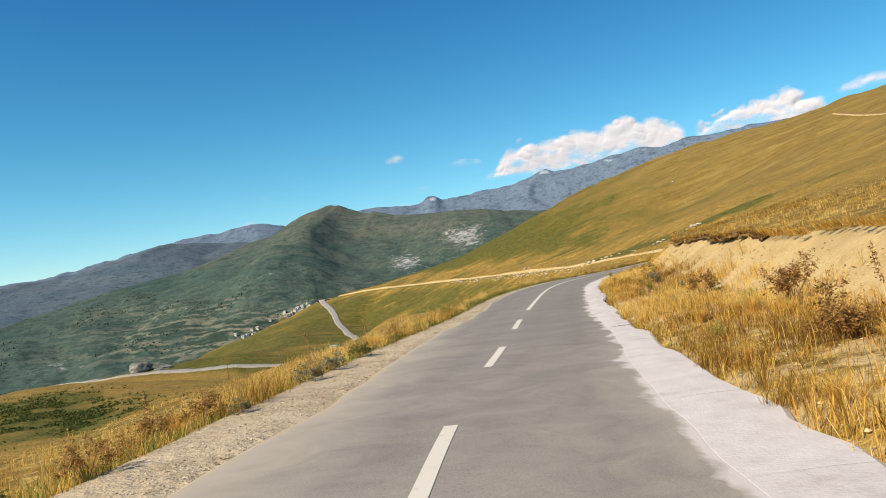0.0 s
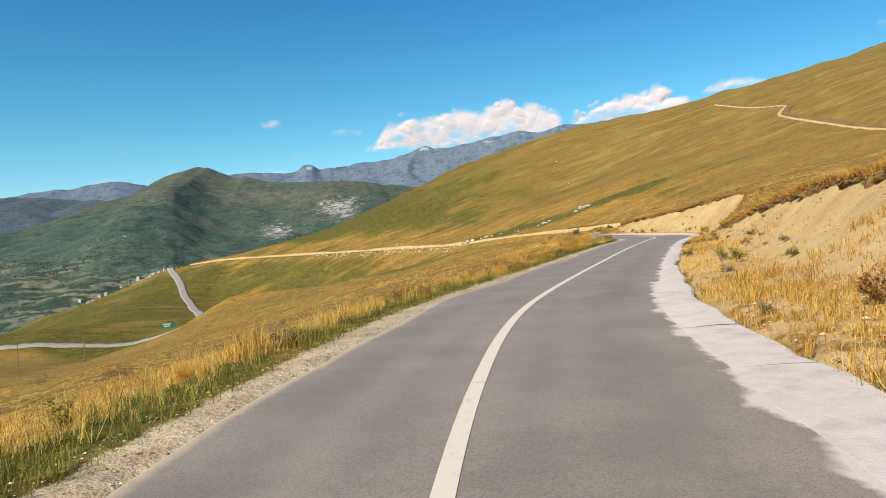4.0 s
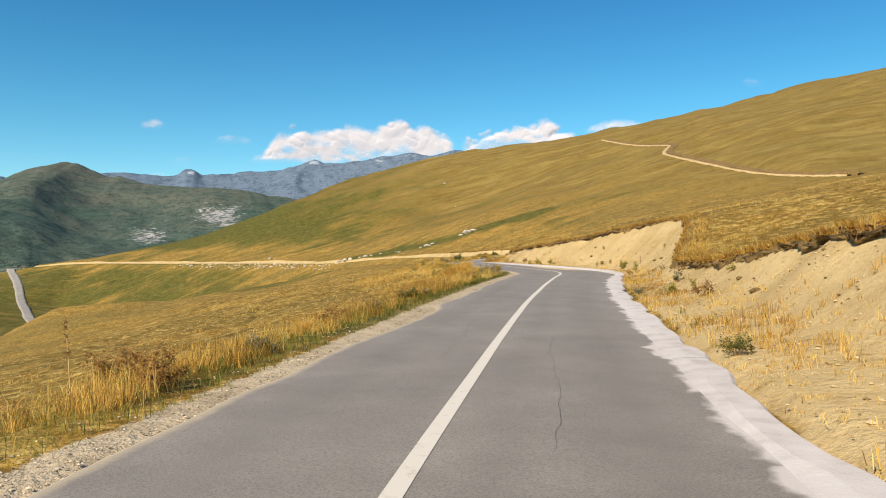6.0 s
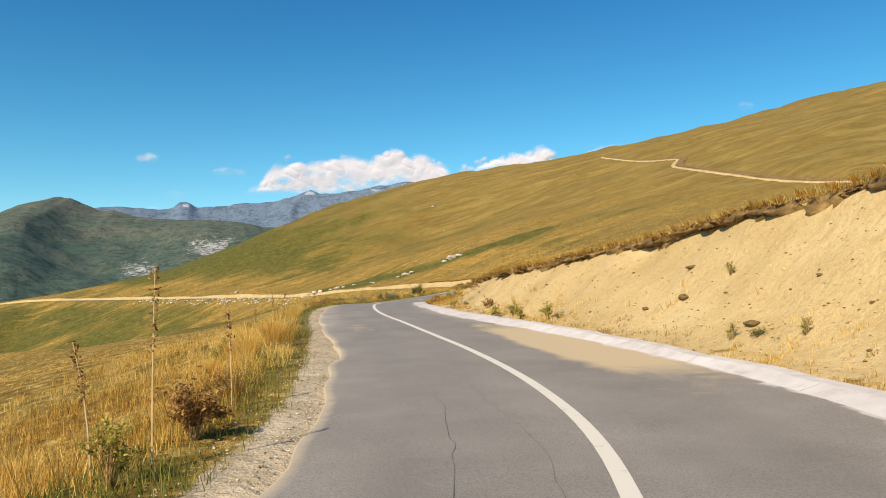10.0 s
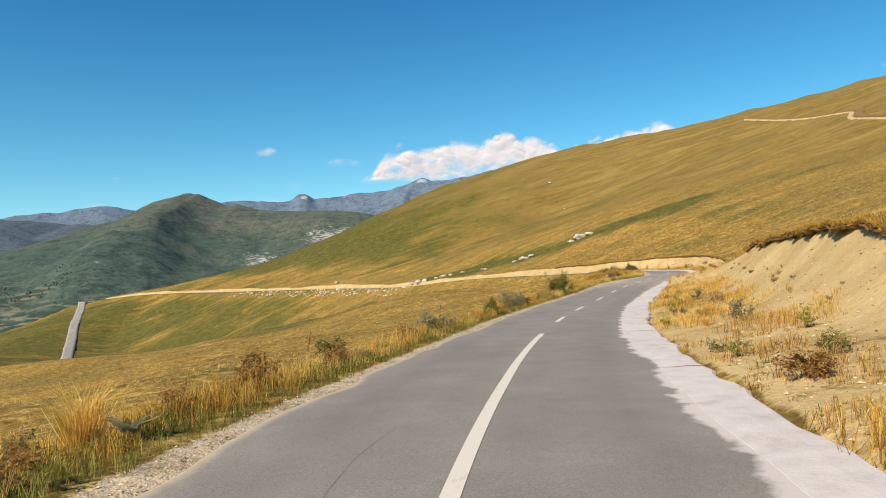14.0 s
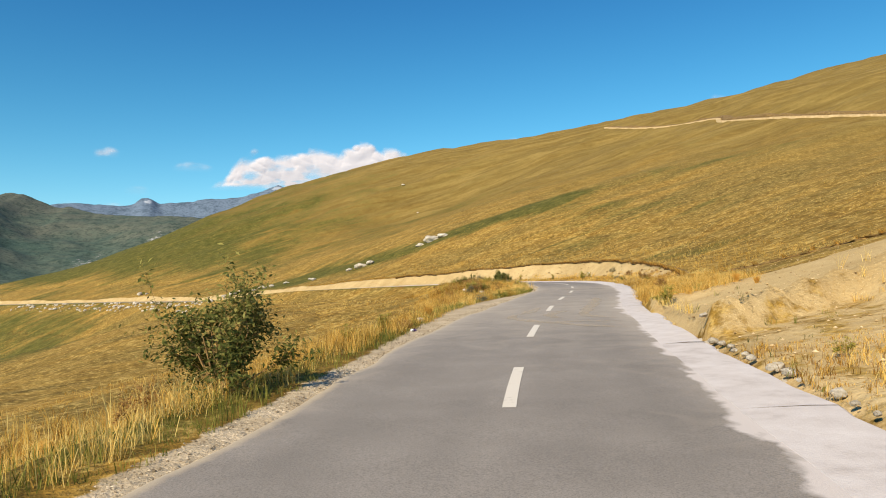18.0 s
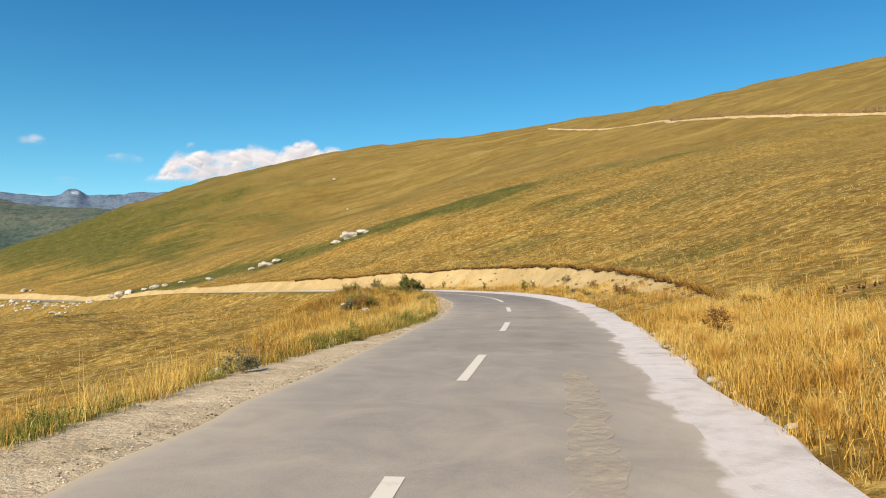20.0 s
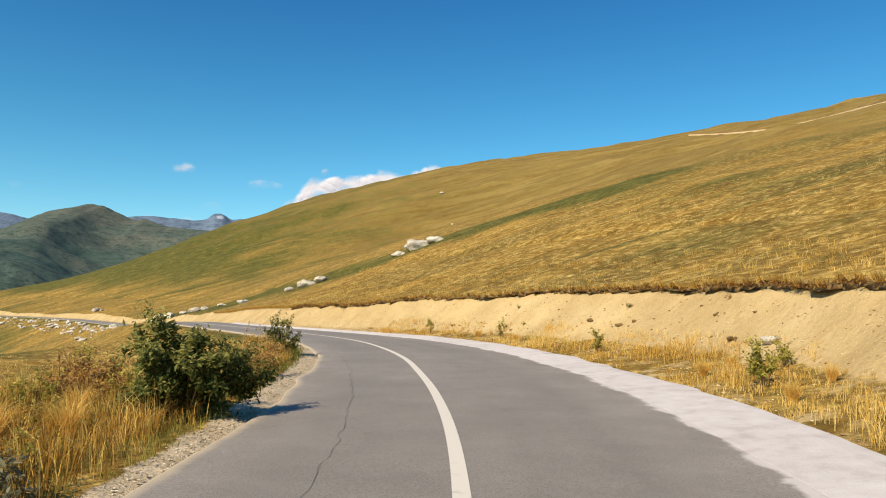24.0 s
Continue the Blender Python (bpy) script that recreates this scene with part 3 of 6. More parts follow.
# ---------------------------------------------------------------- road
i_end = len(LINE) - 2
wob = 0.10 * value_noise(ALONG, 0 * ALONG, 1.3, 60) + 0.12 * value_noise(ALONG, 0 * ALONG, 5.0, 61)
wob_r = 0.08 * value_noise(ALONG, 0 * ALONG + 50, 1.1, 62) + 0.10 * value_noise(ALONG, 0 * ALONG + 50, 4.0, 63)
left_e, right_e = -(W_LEFT + 0.08 + wob), W_RIGHT + 0.12 + wob_r
fr = [0.0, 0.004, 0.04, 0.1, 0.17, 0.25, 0.34, 0.42, 0.5, 0.58, 0.66, 0.75, 0.83, 0.9, 0.96, 0.996, 1.0]
offs = [left_e - 0.03] + [left_e * (1 - f) + right_e * f for f in fr] + [right_e + 0.03]
crown = [0.03 * (1 - (2 * f - 1) ** 2) for f in fr]


def road_wear(i, d):
    y = LY[i][:, None]
    e = np.minimum(d - left_e[i][:, None], right_e[i][:, None] - d)
    dust = 0.30 * np.exp(-np.clip(e, 0, None) / 0.4) + 0.35 * bell(y, 128, 9) * (0.4 + np.abs(d) / 2.5) + 0.5 * bell(y, 201, 8) + 0.4 * bell(y, 219, 5)
    dust += 0.14 * smooth(y, 150, 195) + 0.42 * bell(y, 4, 14) + 0.3 * bell(y, 10, 12) * smooth(-d, 0.6, 1.8)
    sand = 1.2 * bell(y, 112.5, 4.2) * smooth(d, 0.9, 1.8) + 0.5 * bell(y, 119, 2.5) * bell(d, -1.9, 0.45)
    wheel = bell(np.abs(d), 1.55, 0.32) + 0.7 * bell(np.abs(d), 0.55, 0.2)
    return (("dust", dust), ("sand", sand), ("wheel", wheel), ("edge_left", d - left_e[i][:, None]), ("edge_right", right_e[i][:, None] - d))


road = strip("road", at_y(-44), i_end, offs, [-0.12, *crown, -0.12], ASPHALT, 1, road_wear)
tagged(road, "narrow grey asphalt mountain road with dusty edges", "road", kind="structure")


def line_mark(name, y0, y1):
    i0, i1 = at_y(y0), at_y(y1)
    h = 0.030 + 0.005
    c = MARK + 0.012 * value_noise(ALONG, 0 * ALONG, 3.0, 70)
    return strip(name, i0, i1, [-0.075 + c, 0.075 + c], [h, h], PAINT, 1, parent=road)


for y0 in (4.7, 12.0, 18.9, 162.6, 169.5, 177.4, 184.8, 191.4, 198.8, 205.2, 211.9, 219.0):
    line_mark("lane_dash", y0, y0 + 3.0 * AHEAD[at_y(y0), 1])
line_mark("centre_line", 25.6, 157.4)
line_mark("centre_line", 226.1, 420.0)

# pale gutter of concrete lengths along the cutting's side
gutter = new("gutter")
tagged(gutter, "pale chipped concrete gutter strip along the road edge", "kerb", kind="structure")
step_k = 6
inn = W_RIGHT + 0.03 + 0.6 * wob_r
out = KERB + 0.10 * value_noise(ALONG, 0 * ALONG, 0.9, 66) + 0.08 * value_noise(ALONG, 0 * ALONG, 2.7, 67)
hk = 0.03 + 0.09 * bell(LY, 115, 11) + 0.05 * smooth(LY, 212, 225)
for k in range(at_y(-40), at_y(300), step_k):
    # each length ends in a narrow open joint
    gap = 0.005 if 94 < LY[k] < 126 else 0.0008
    s0, s1 = ALONG[k] + gap, ALONG[k + step_k] - gap
    g = np.linspace(s0, s1, step_k + 1)
    f = lambda a: np.interp(g, ALONG, a)
    tilt = 0.008 * value_noise(np.array([k * 1.0]), np.array([0.0]), 7.0, 68)[0]
    d = np.stack([f(inn) + 0.01, f(inn) + 0.05, f(out) - 0.3, f(out) - 0.03, f(out) + 0.03, f(out) + 0.05], 1)
    h = np.stack([0 * g - 0.1, 0 * g + 0.004, f(hk) + tilt, f(hk) + tilt, f(hk) - 0.04, 0 * g - 0.25], 1)
    sheet("gutter_length", f(LINE[:, 0])[:, None] + d * f(RIGHT[:, 0])[:, None], f(LINE[:, 1])[:, None] + d * f(RIGHT[:, 1])[:, None], f(LINE[:, 2])[:, None] + h, CONCRETE, (), True, gutter)


def ribbon(name, points, width, material, seed, lift=0.006, taper=True):
    """A thin band lying on the asphalt along (northing, distance right) points."""
    p = rounded(through_points([(ALONG[at_y(y)], d) for y, d in points], 0.12), 3)
    s, d = p[:, 0], p[:, 1] + 0.035 * value_noise(p[:, 0], 0 * p[:, 0], 0.4, seed) + 0.03 * value_noise(p[:, 0], 0 * p[:, 0], 1.4, seed + 1)
    t = np.gradient(np.c_[s, d], axis=0)
    t /= np.linalg.norm(t, axis=1)[:, None] + 1e-9
    w = width * (0.6 + 0.6 * np.abs(value_noise(s, 0 * s, 0.5, seed + 2)))
    if taper:
        w = w * np.clip(np.minimum(np.arange(len(s)), len(s) - 1 - np.arange(len(s))) / 8, 0.05, 1)
    rows = []
    for o in (-0.5, 0.5):
        ss, dd = s - t[:, 1] * w * o, d + t[:, 0] * w * o
        f = [np.interp(ss, ALONG, a) for a in (LINE[:, 0], LINE[:, 1], LINE[:, 2], RIGHT[:, 0], RIGHT[:, 1], left_e, right_e)]
        frac = (dd - f[5]) / (f[6] - f[5])
        rows.append((f[0] + dd * f[3], f[1] + dd * f[4], f[2] + 0.03 * (1 - (2 * frac - 1) ** 2) + lift))
    x, y, z = (np.stack([r[k] for r in rows], 1) for k in range(3))
    return sheet(name, x, y, z, material, parent=road)


TAR = plain("crack_tar", [(0.3, (0.05, 0.046, 0.042)), (0.7, (0.10, 0.092, 0.084))], 8.0, 0.9)
for y0, y1, d0, d1, w in ((54.5, 60, 0.95, 0.9, 0.024), (66, 74, 0.9, 0.85, 0.02), (78, 92, -0.85, -1.15, 0.028), (70, 77, -0.75, -0.9, 0.02), (90, 107, -0.95, -1.35, 0.022), (95, 99, 0.85, 0.8, 0.018), (231, 256, -1.05, -2.3, 0.034), 
                          (139, 146, -1.0, -0.8, 0.018), (147, 152, -1.2, -1.0, 0.016), (100, 108, -0.5, -0.8, 0.016), (168, 172, -0.9, -0.7, 0.018), (222, 228, 0.9, 1.0, 0.016), (33, 40, 1.2, 1.1, 0.018)):
    ribbon("crack", [(y0, d0), (y0 * 0.66 + y1 * 0.34, d0 * 0.66 + d1 * 0.34 + 0.06), (y0 * 0.3 + y1 * 0.7, d0 * 0.3 + d1 * 0.7 - 0.05), (y1, d1)], w * 0.16, TAR, int(y0 * 3))


def dust_material():
    m, n, l, b = shader("road_dust", 1.0, 0.05)
    l.new(ramp(n, l, noise_of(n, l, 3.0, 5), [(0.3, (0.47, 0.40, 0.30)), (0.7, (0.58, 0.50, 0.39))]), b.inputs["Base Color"])
    l.new(ramp(n, l, noise_of(n, l, 7.0, 6, 0.7), [(0.35, 0.05), (0.65, 0.6)]), b.inputs["Alpha"])
    return m


DUST = dust_material()
for k, pts in enumerate(([(197.6, -0.75), (196.7, -0.9), (195.6, -0.35), (194.4, 0.5), (193.7, 1.4), (193.4, 2.3)], [(206.4, 1.6), (202.0, 1.5), (198.6, 1.25), (196.6, 1.35), (195.7, 2.2)],
                         [(199.4, 0.8), (197.6, 0.2), (196.6, 0.25), (196.0, 0.8)], [(200.5, -0.35), (198.4, -0.5), (197.0, -0.85)], [(194.6, -0.1), (194.9, 1.0), (195.0, 2.2)], [(216.5, -2.0), (216.2, -0.5), (216.6, 1.0), (217.4, 2.3)])):
    ribbon("dust_trail", pts, 0.42, DUST, 500 + 7 * k, 0.010)

# ---------------------------------------------------------------- helpers for things
def part(name, bm, material, parent=None, label=""):
    """Links a bmesh as one mesh object under a thing or a part."""
    me = bpy.data.meshes.new(name)
    bm.to_mesh(me)
    bm.free()
    me.materials.append(material)
    ob = new(name, me)
    ob.parent = parent
    return tagged(ob, label)


def part_raw(name, verts, faces, material, parent=None, attrs=(), flat=False):
    me = bpy.data.meshes.new(name)
    raw_mesh(me, verts, faces, flat)
    for key, v in attrs:
        me.attributes.new(key, "FLOAT", "POINT").data.foreach_set("value", np.ascontiguousarray(v, np.float32).ravel())
    me.materials.append(material)
    ob = new(name, me)
    ob.parent = parent
    return ob


def beside(y, d):
    """The place on the ground d metres to the right of the road at that northing."""
    i = at_y(y)
    x, yy = LINE[i, 0] + d * RIGHT[i, 0], LINE[i, 1] + d * RIGHT[i, 1]
    return np.array([x, yy, land(np.array([x]), np.array([yy]))[0][0]])


def ground_z(x, y):
    return float(land(np.array([float(x)]), np.array([float(y)]))[0][0])


def boulder(size, seed, cuts=2, rough=0.28):
    """An angular stone: a faceted ball pushed in and out, flattened below."""
    bm = bmesh.new()
    bmesh.ops.create_icosphere(bm, subdivisions=cuts, radius=1.0)
    rng = np.random.RandomState(seed)
    planes = rng.randn(7, 3)
    planes /= np.linalg.norm(planes, axis=1)[:, None]
    lim = 0.55 + 0.35 * rng.rand(7)
    for v in bm.verts:
        p = np.array(v.co)
        for n, c in zip(planes, lim):
            over = p @ n - c
            if over > 0:
                p = p - n * over * 0.9
        p = p * (1 + rough * noise.noise(Vector(p * 1.7) + Vector((seed, 0, 0)))) * size
        v.co = p
    return bm


# ---------------------------------------------------------------- distance
def mountain_material(name, low, high, rock, scale, rock_by, heights, relief=4.0):
    m, n, l, b = shader(name, 0.95, 0.05)
    fac = noise_of(n, l, scale, 8, 0.65)
    terrace = noise_of(n, l, scale * 2.5, 5, 0.6, stretch=(0.6, 0.6, 6.0), distort=0.4)
    col = ramp(n, l, math_of(n, l, "ADD", math_of(n, l, "MULTIPLY", fac, 0.65), math_of(n, l, "MULTIPLY", terrace, 0.35)), [(0.34, low), (0.66, high)])
    tc = n.new("ShaderNodeSeparateXYZ")
    l.new(n.new("ShaderNodeTexCoord").outputs["Object"], tc.inputs[0])
    heath = math_of(n, l, "ADD", math_of(n, l, "MULTIPLY", tc.outputs["Z"], 0.0012), math_of(n, l, "MULTIPLY", math_of(n, l, "SUBTRACT", fac, 0.5), 1.2))
    col = mix(n, l, ramp(n, l, heath, [(0.12, 0.0), (0.42, 0.8)]), col, tuple(0.5 * (a + c) for a, c in zip(heights, high)))
    wave = n.new("ShaderNodeTexWave")
    wave.bands_direction = "Z"
    for key, v in (("Scale", 0.020), ("Distortion", 9.0), ("Detail", 4.0), ("Detail Scale", 0.8)):
        wave.inputs[key].default_value = v
    l.new(n.new("ShaderNodeTexCoord").outputs["Object"], wave.inputs["Vector"])
    field = math_of(n, l, "MULTIPLY", attr(n, "field"), ramp(n, l, noise_of(n, l, scale * 1.7, 5, 0.6), [(0.40, 0.0), (0.55, 1.0)]))
    col = mix(n, l, math_of(n, l, "MULTIPLY", field, ramp(n, l, wave.outputs["Fac"], [(0.50, 0.0), (0.75, 0.8)])), col, (0.23, 0.215, 0.155))
    col = mix(n, l, math_of(n, l, "MULTIPLY", field, ramp(n, l, wave.outputs["Fac"], [(0.15, 0.75), (0.40, 0.0)])), col, (0.035, 0.052, 0.034))
    wood = ramp(n, l, noise_of(n, l, scale * 6, 6, 0.75), [(0.40, 0.6), (0.50, 0.0)])
    col = mix(n, l, wood, col, tuple(0.6 * c for c in low))
    scrub = ramp(n, l, noise_of(n, l, scale * 24, 5, 0.75), [(0.40, 0.65), (0.48, 0.0)])
    col = mix(n, l, scrub, col, tuple(0.5 * c for c in low))
    col = mix(n, l, ramp(n, l, noise_of(n, l, scale * 15, 6, 0.8, stretch=(1, 1, 3.0)), [(0.54, 0.0), (0.64, 0.45)]), col, tuple(1.5 * c for c in high))
    crag = math_of(n, l, "ADD", attr(n, "crag"), math_of(n, l, "MULTIPLY", math_of(n, l, "SUBTRACT", noise_of(n, l, scale * 9, 7, 0.8, stretch=(1, 1, 0.45)), 0.5), rock_by))
    col = mix(n, l, ramp(n, l, crag, [(0.52, 0.0), (0.66, 0.85)]), col, rock)
    l.new(col, b.inputs["Base Color"])
    bump(n, l, b, noise_of(n, l, scale * 7, 8, 0.7), 0.3, relief)
    return m


def mountain(name, crest, foot_r, foot_z, crest_r, shape, ridges, material, label, seed, crags=(), snow=()):
    """A mountain front in polar rows about the road: crest gives its skyline as azimuth and elevation in degrees, and the front falls from there to its foot."""
    az = np.radians(np.arange(crest[0][0], crest[-1][0] + 0.01, 0.14))
    el = np.interp(az, np.radians([c[0] for c in crest]), np.radians([c[1] for c in crest]))
    rr = np.interp(az, np.radians([c[0] for c in crest_r]), [c[1] for c in crest_r])
    rr = rounded(rr[:, None], 19)[:, 0]
    u = np.r_[np.linspace(0, 1, 130 if ridges == 300 else 50), 1.03, 1.1]
    U, A = np.meshgrid(u, az, indexing="ij")
    R = foot_r + (rr - foot_r)[None] * U
    # the spurs swing aside as they come down
    swing = (1 - np.clip(U, 0, 1)) * (0.07 + 0.10 * value_noise(U * 2.2, A * 7.0, 1.0, seed + 11) + 0.05 * value_noise(U * 5.0, A * 21.0, 1.0, seed + 12))
    top = np.interp(A + swing, az, rr * np.tan(el))
    Z = foot_z + (top - foot_z) * np.clip(U, 0, 1) ** shape
    Z = np.where(U > 1, top - (U - 1) * 900, Z)
    x, y = R * np.sin(A), R * np.cos(A)
    k = 1 - np.abs(value_noise(R * A * 1.0, R * 0.35, ridges * 3.2, seed))      # spurs that run down the front
    k2 = fractal(x, y, ridges, seed + 5, 5, 0.55)
    edge = smooth(U, 0.0, 0.15) * (1 - 0.93 * smooth(U, 0.72, 1.0))
    Z = Z + edge * ((1.0 if ridges == 300 else 0.45) * ridges * (0.03 * (k - 0.6) + 0.055 * k2)) + smooth(U, 0.5, 1.0) * 0.018 * ridges * fractal(R * A, 0 * R, ridges * 0.25, seed + 8, 4)
    crag = np.zeros_like(Z)
    ad, ed = np.degrees(A), np.degrees(np.arctan2(Z, R))
    for ca, ce, wa, we, f in crags:
        crag = np.maximum(crag, f * np.exp(-((ad - ca) / wa) ** 2 - ((ed - ce) / we) ** 2))
    for ca, ce, wa, we, f in snow:
        crag = np.maximum(crag, f * np.exp(-((ad - ca) / wa) ** 2 - ((ed - ce) / we) ** 2))
    field = np.exp(-((ad + 17) / 11) ** 4 - ((ed + 2.2) / 2.6) ** 4)
    ob = sheet(name, x, y, Z, material, (("crag", crag), ("field", field if ridges == 300 else 0 * field)))
    return tagged(ob, label, "mountain"), (x, y, Z)


# green slopes, with the valley's haze mixed in as a bluish grey
GREEN_MT = mountain_material("hazed_green_mountain", (0.042, 0.078, 0.070), (0.092, 0.124, 0.098), (0.42, 0.41, 0.42), 0.004, 2.8, (0.17, 0.145, 0.118))
# the blue of the two farther ranges is distance haze put into their colours
HAZY_RIDGE = mountain_material("hazed_ridge", (0.066, 0.105, 0.145), (0.110, 0.140, 0.165), (0.20, 0.24, 0.29), 0.003, 0.8, (0.12, 0.14, 0.18), 1.5)
HAZY_RANGE = mountain_material("hazed_far_range", (0.090, 0.138, 0.200), (0.130, 0.180, 0.245), (0.42, 0.47, 0.55), 0.003, 1.0, (0.16, 0.21, 0.30), 1.5)

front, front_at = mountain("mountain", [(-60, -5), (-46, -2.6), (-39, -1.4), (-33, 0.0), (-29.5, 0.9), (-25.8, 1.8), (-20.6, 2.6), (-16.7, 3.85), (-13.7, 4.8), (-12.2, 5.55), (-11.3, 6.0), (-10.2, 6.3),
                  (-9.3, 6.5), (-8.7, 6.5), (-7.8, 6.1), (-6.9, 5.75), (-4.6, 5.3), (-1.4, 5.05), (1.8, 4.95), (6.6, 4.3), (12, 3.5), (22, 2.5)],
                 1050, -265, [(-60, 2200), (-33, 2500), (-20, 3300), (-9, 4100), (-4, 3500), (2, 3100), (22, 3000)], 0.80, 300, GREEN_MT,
                 "green terraced mountain greyed by painted haze, with pale limestone crags, across the valley", 31,
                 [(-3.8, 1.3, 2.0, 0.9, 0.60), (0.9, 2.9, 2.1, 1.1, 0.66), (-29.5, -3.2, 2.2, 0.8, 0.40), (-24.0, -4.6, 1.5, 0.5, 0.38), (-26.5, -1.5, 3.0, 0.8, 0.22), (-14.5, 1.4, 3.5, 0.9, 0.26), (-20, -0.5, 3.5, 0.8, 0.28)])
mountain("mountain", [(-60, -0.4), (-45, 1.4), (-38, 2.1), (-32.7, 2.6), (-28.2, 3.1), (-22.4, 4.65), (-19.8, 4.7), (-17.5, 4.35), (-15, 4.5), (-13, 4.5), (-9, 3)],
         2600, -60, [(-60, 3600), (-33, 3800), (-15, 4350), (-9, 4400)], 0.9, 260, HAZY_RIDGE, "mountain ridge behind the valley, tinted blue with painted haze", 51)
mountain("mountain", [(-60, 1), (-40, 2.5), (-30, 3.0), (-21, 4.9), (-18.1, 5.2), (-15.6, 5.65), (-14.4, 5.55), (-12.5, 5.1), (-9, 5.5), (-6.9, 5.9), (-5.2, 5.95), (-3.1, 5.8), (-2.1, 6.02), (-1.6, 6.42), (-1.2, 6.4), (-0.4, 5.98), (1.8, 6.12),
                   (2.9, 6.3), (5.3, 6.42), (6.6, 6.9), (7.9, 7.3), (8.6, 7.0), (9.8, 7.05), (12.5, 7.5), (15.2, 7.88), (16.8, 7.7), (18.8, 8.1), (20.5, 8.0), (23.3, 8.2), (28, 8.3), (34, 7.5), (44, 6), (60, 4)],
         3600, 80, [(-60, 4500), (0, 4560), (60, 4400)], 1.0, 260, HAZY_RANGE, "distant mountain range tinted blue with painted haze, with pale snow patches", 71,
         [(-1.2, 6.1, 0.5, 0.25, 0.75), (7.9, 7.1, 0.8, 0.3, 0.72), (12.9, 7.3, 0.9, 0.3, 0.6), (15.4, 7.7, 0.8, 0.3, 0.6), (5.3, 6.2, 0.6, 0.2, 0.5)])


def cloud_material():
    m, n, l, b = shader("cloud", 1.0, 0.0)
    b.inputs["Base Color"].default_value = (0.37, 0.35, 0.36, 1)
    # an even pinkish glow is added to flatten the billows' shading
    b.inputs["Emission Color"].default_value, b.inputs["Emission Strength"].default_value = (0.86, 0.82, 0.88, 1), 0.36
    l.new(attr(n, "cover"), b.inputs["Alpha"])
    return m


CLOUD = cloud_material()


def cloud(roof, base, seed, dense=1.0, bumps=0.22):
    """A heap cloud far off: roof gives its top as azimuth and elevation in degrees, above a hazy base. Round billows swell towards the eye and thin out at the rims."""
    wide = roof[-1][0] - roof[0][0]
    az = np.linspace(roof[0][0] - 0.3, roof[-1][0] + 0.3, int(wide * 24) + 24)
    top_most = max(p[1] for p in roof)
    el = np.linspace(base - 0.25, top_most + 0.5, int((top_most - base + 0.75) * 26) + 10)
    A, E = np.meshgrid(az, el)
    p1, p2, p3 = (np.sqrt(value_noise(A * math.cos(t) + E * f * math.sin(t), E * f * math.cos(t) - A * math.sin(t), w, seed + k) ** 2 + 0.03) for k, (w, f, t) in enumerate(((1.25, 1.2, 0.5), (0.6, 1.1, 1.1), (0.28, 1.0, 0.2))))
    puff = 1.2 * p1 + 0.5 * p2 + 0.12 * p3
    top = rounded(np.interp(A[0], [p[0] for p in roof], [p[1] for p in roof])[:, None], 8)[:, 0][None]
    depth = top + bumps * (1.5 * puff - 1.1) - E
    side = smooth(A, roof[0][0] - 0.1, roof[0][0] + 0.5) * (1 - smooth(A, roof[-1][0] - 0.5, roof[-1][0] + 0.1))
    haze = 0.5 + 0.5 * fractal(A, E * 2.6, 1.5, seed + 4, 4, 0.5)
    body = smooth(E, base - 0.3 + 0.6 * haze, base + 0.3 + 0.8 * (top - base) * haze)
    cover = smooth(depth, -0.12, 0.55) * side * (0.18 + 0.82 * body) * smooth(E, base - 0.25, base + 0.35) * dense
    swell = 15 * p1 + 3 * p2 + 0.3 * p3 + 22 * np.sqrt(np.clip(depth, 0, 1.2) + 0.05)
    R = 4760.0 - swell
    a, e = np.radians(A), np.radians(E)
    ob = sheet("cloud", R * np.cos(e) * np.sin(a), R * np.cos(e) * np.cos(a), R * np.sin(e), CLOUD, (("cover", np.clip(cover, 0, 0.97)),))
    return tagged(ob, "white heaped cloud above the far range" if wide > 6 else "small thin white cloud in the blue sky", "cloud", "clouds over the range")


cloud([(2.8, 7.3), (4.0, 7.8), (5.0, 9.4), (6.4, 9.45), (8.1, 9.65), (9.6, 9.75), (10.6, 10.15), (12.6, 9.75), (14.4, 10.3), (15.6, 9.9), (16.9, 10.05), (18.0, 9.4), (18.8, 8.6)], 7.1, 5, 1.0, 0.42)
cloud([(19.4, 8.4), (20.3, 9.0), (21.5, 9.5), (23.4, 9.95), (25.2, 10.3), (26.4, 9.9), (27.6, 9.1), (28.4, 8.6)], 8.0, 8, 1.0, 0.5)
cloud([(28.9, 9.6), (30.2, 10.1), (31.6, 10.25), (33.0, 10.0), (34.0, 9.5)], 9.3, 12, 0.9, 0.2)
cloud([(-4.7, 9.5), (-4.2, 9.75), (-3.7, 9.9), (-3.2, 9.75), (-3.0, 9.5)], 9.3, 15, 0.95, 0.14)
cloud([(0.4, 8.6), (1.0, 8.85), (2.0, 8.95), (2.8, 8.85), (3.3, 8.65)], 8.45, 18, 0.8, 0.12)
cloud([(-2.8, 6.9), (-2.3, 7.1), (-1.7, 7.25), (-1.1, 7.05)], 6.75, 21, 0.85, 0.12)
cloud([(-5.0, 5.7), (-4.2, 5.95), (-3.6, 6.0), (-2.8, 5.9), (-2.4, 5.7)], 5.5, 24, 0.95, 0.1)
cloud([(-17.2, 5.3), (-16.3, 5.7), (-15.6, 5.9), (-14.8, 5.6), (-14.2, 5.3)], 5.2, 27, 0.9, 0.1)
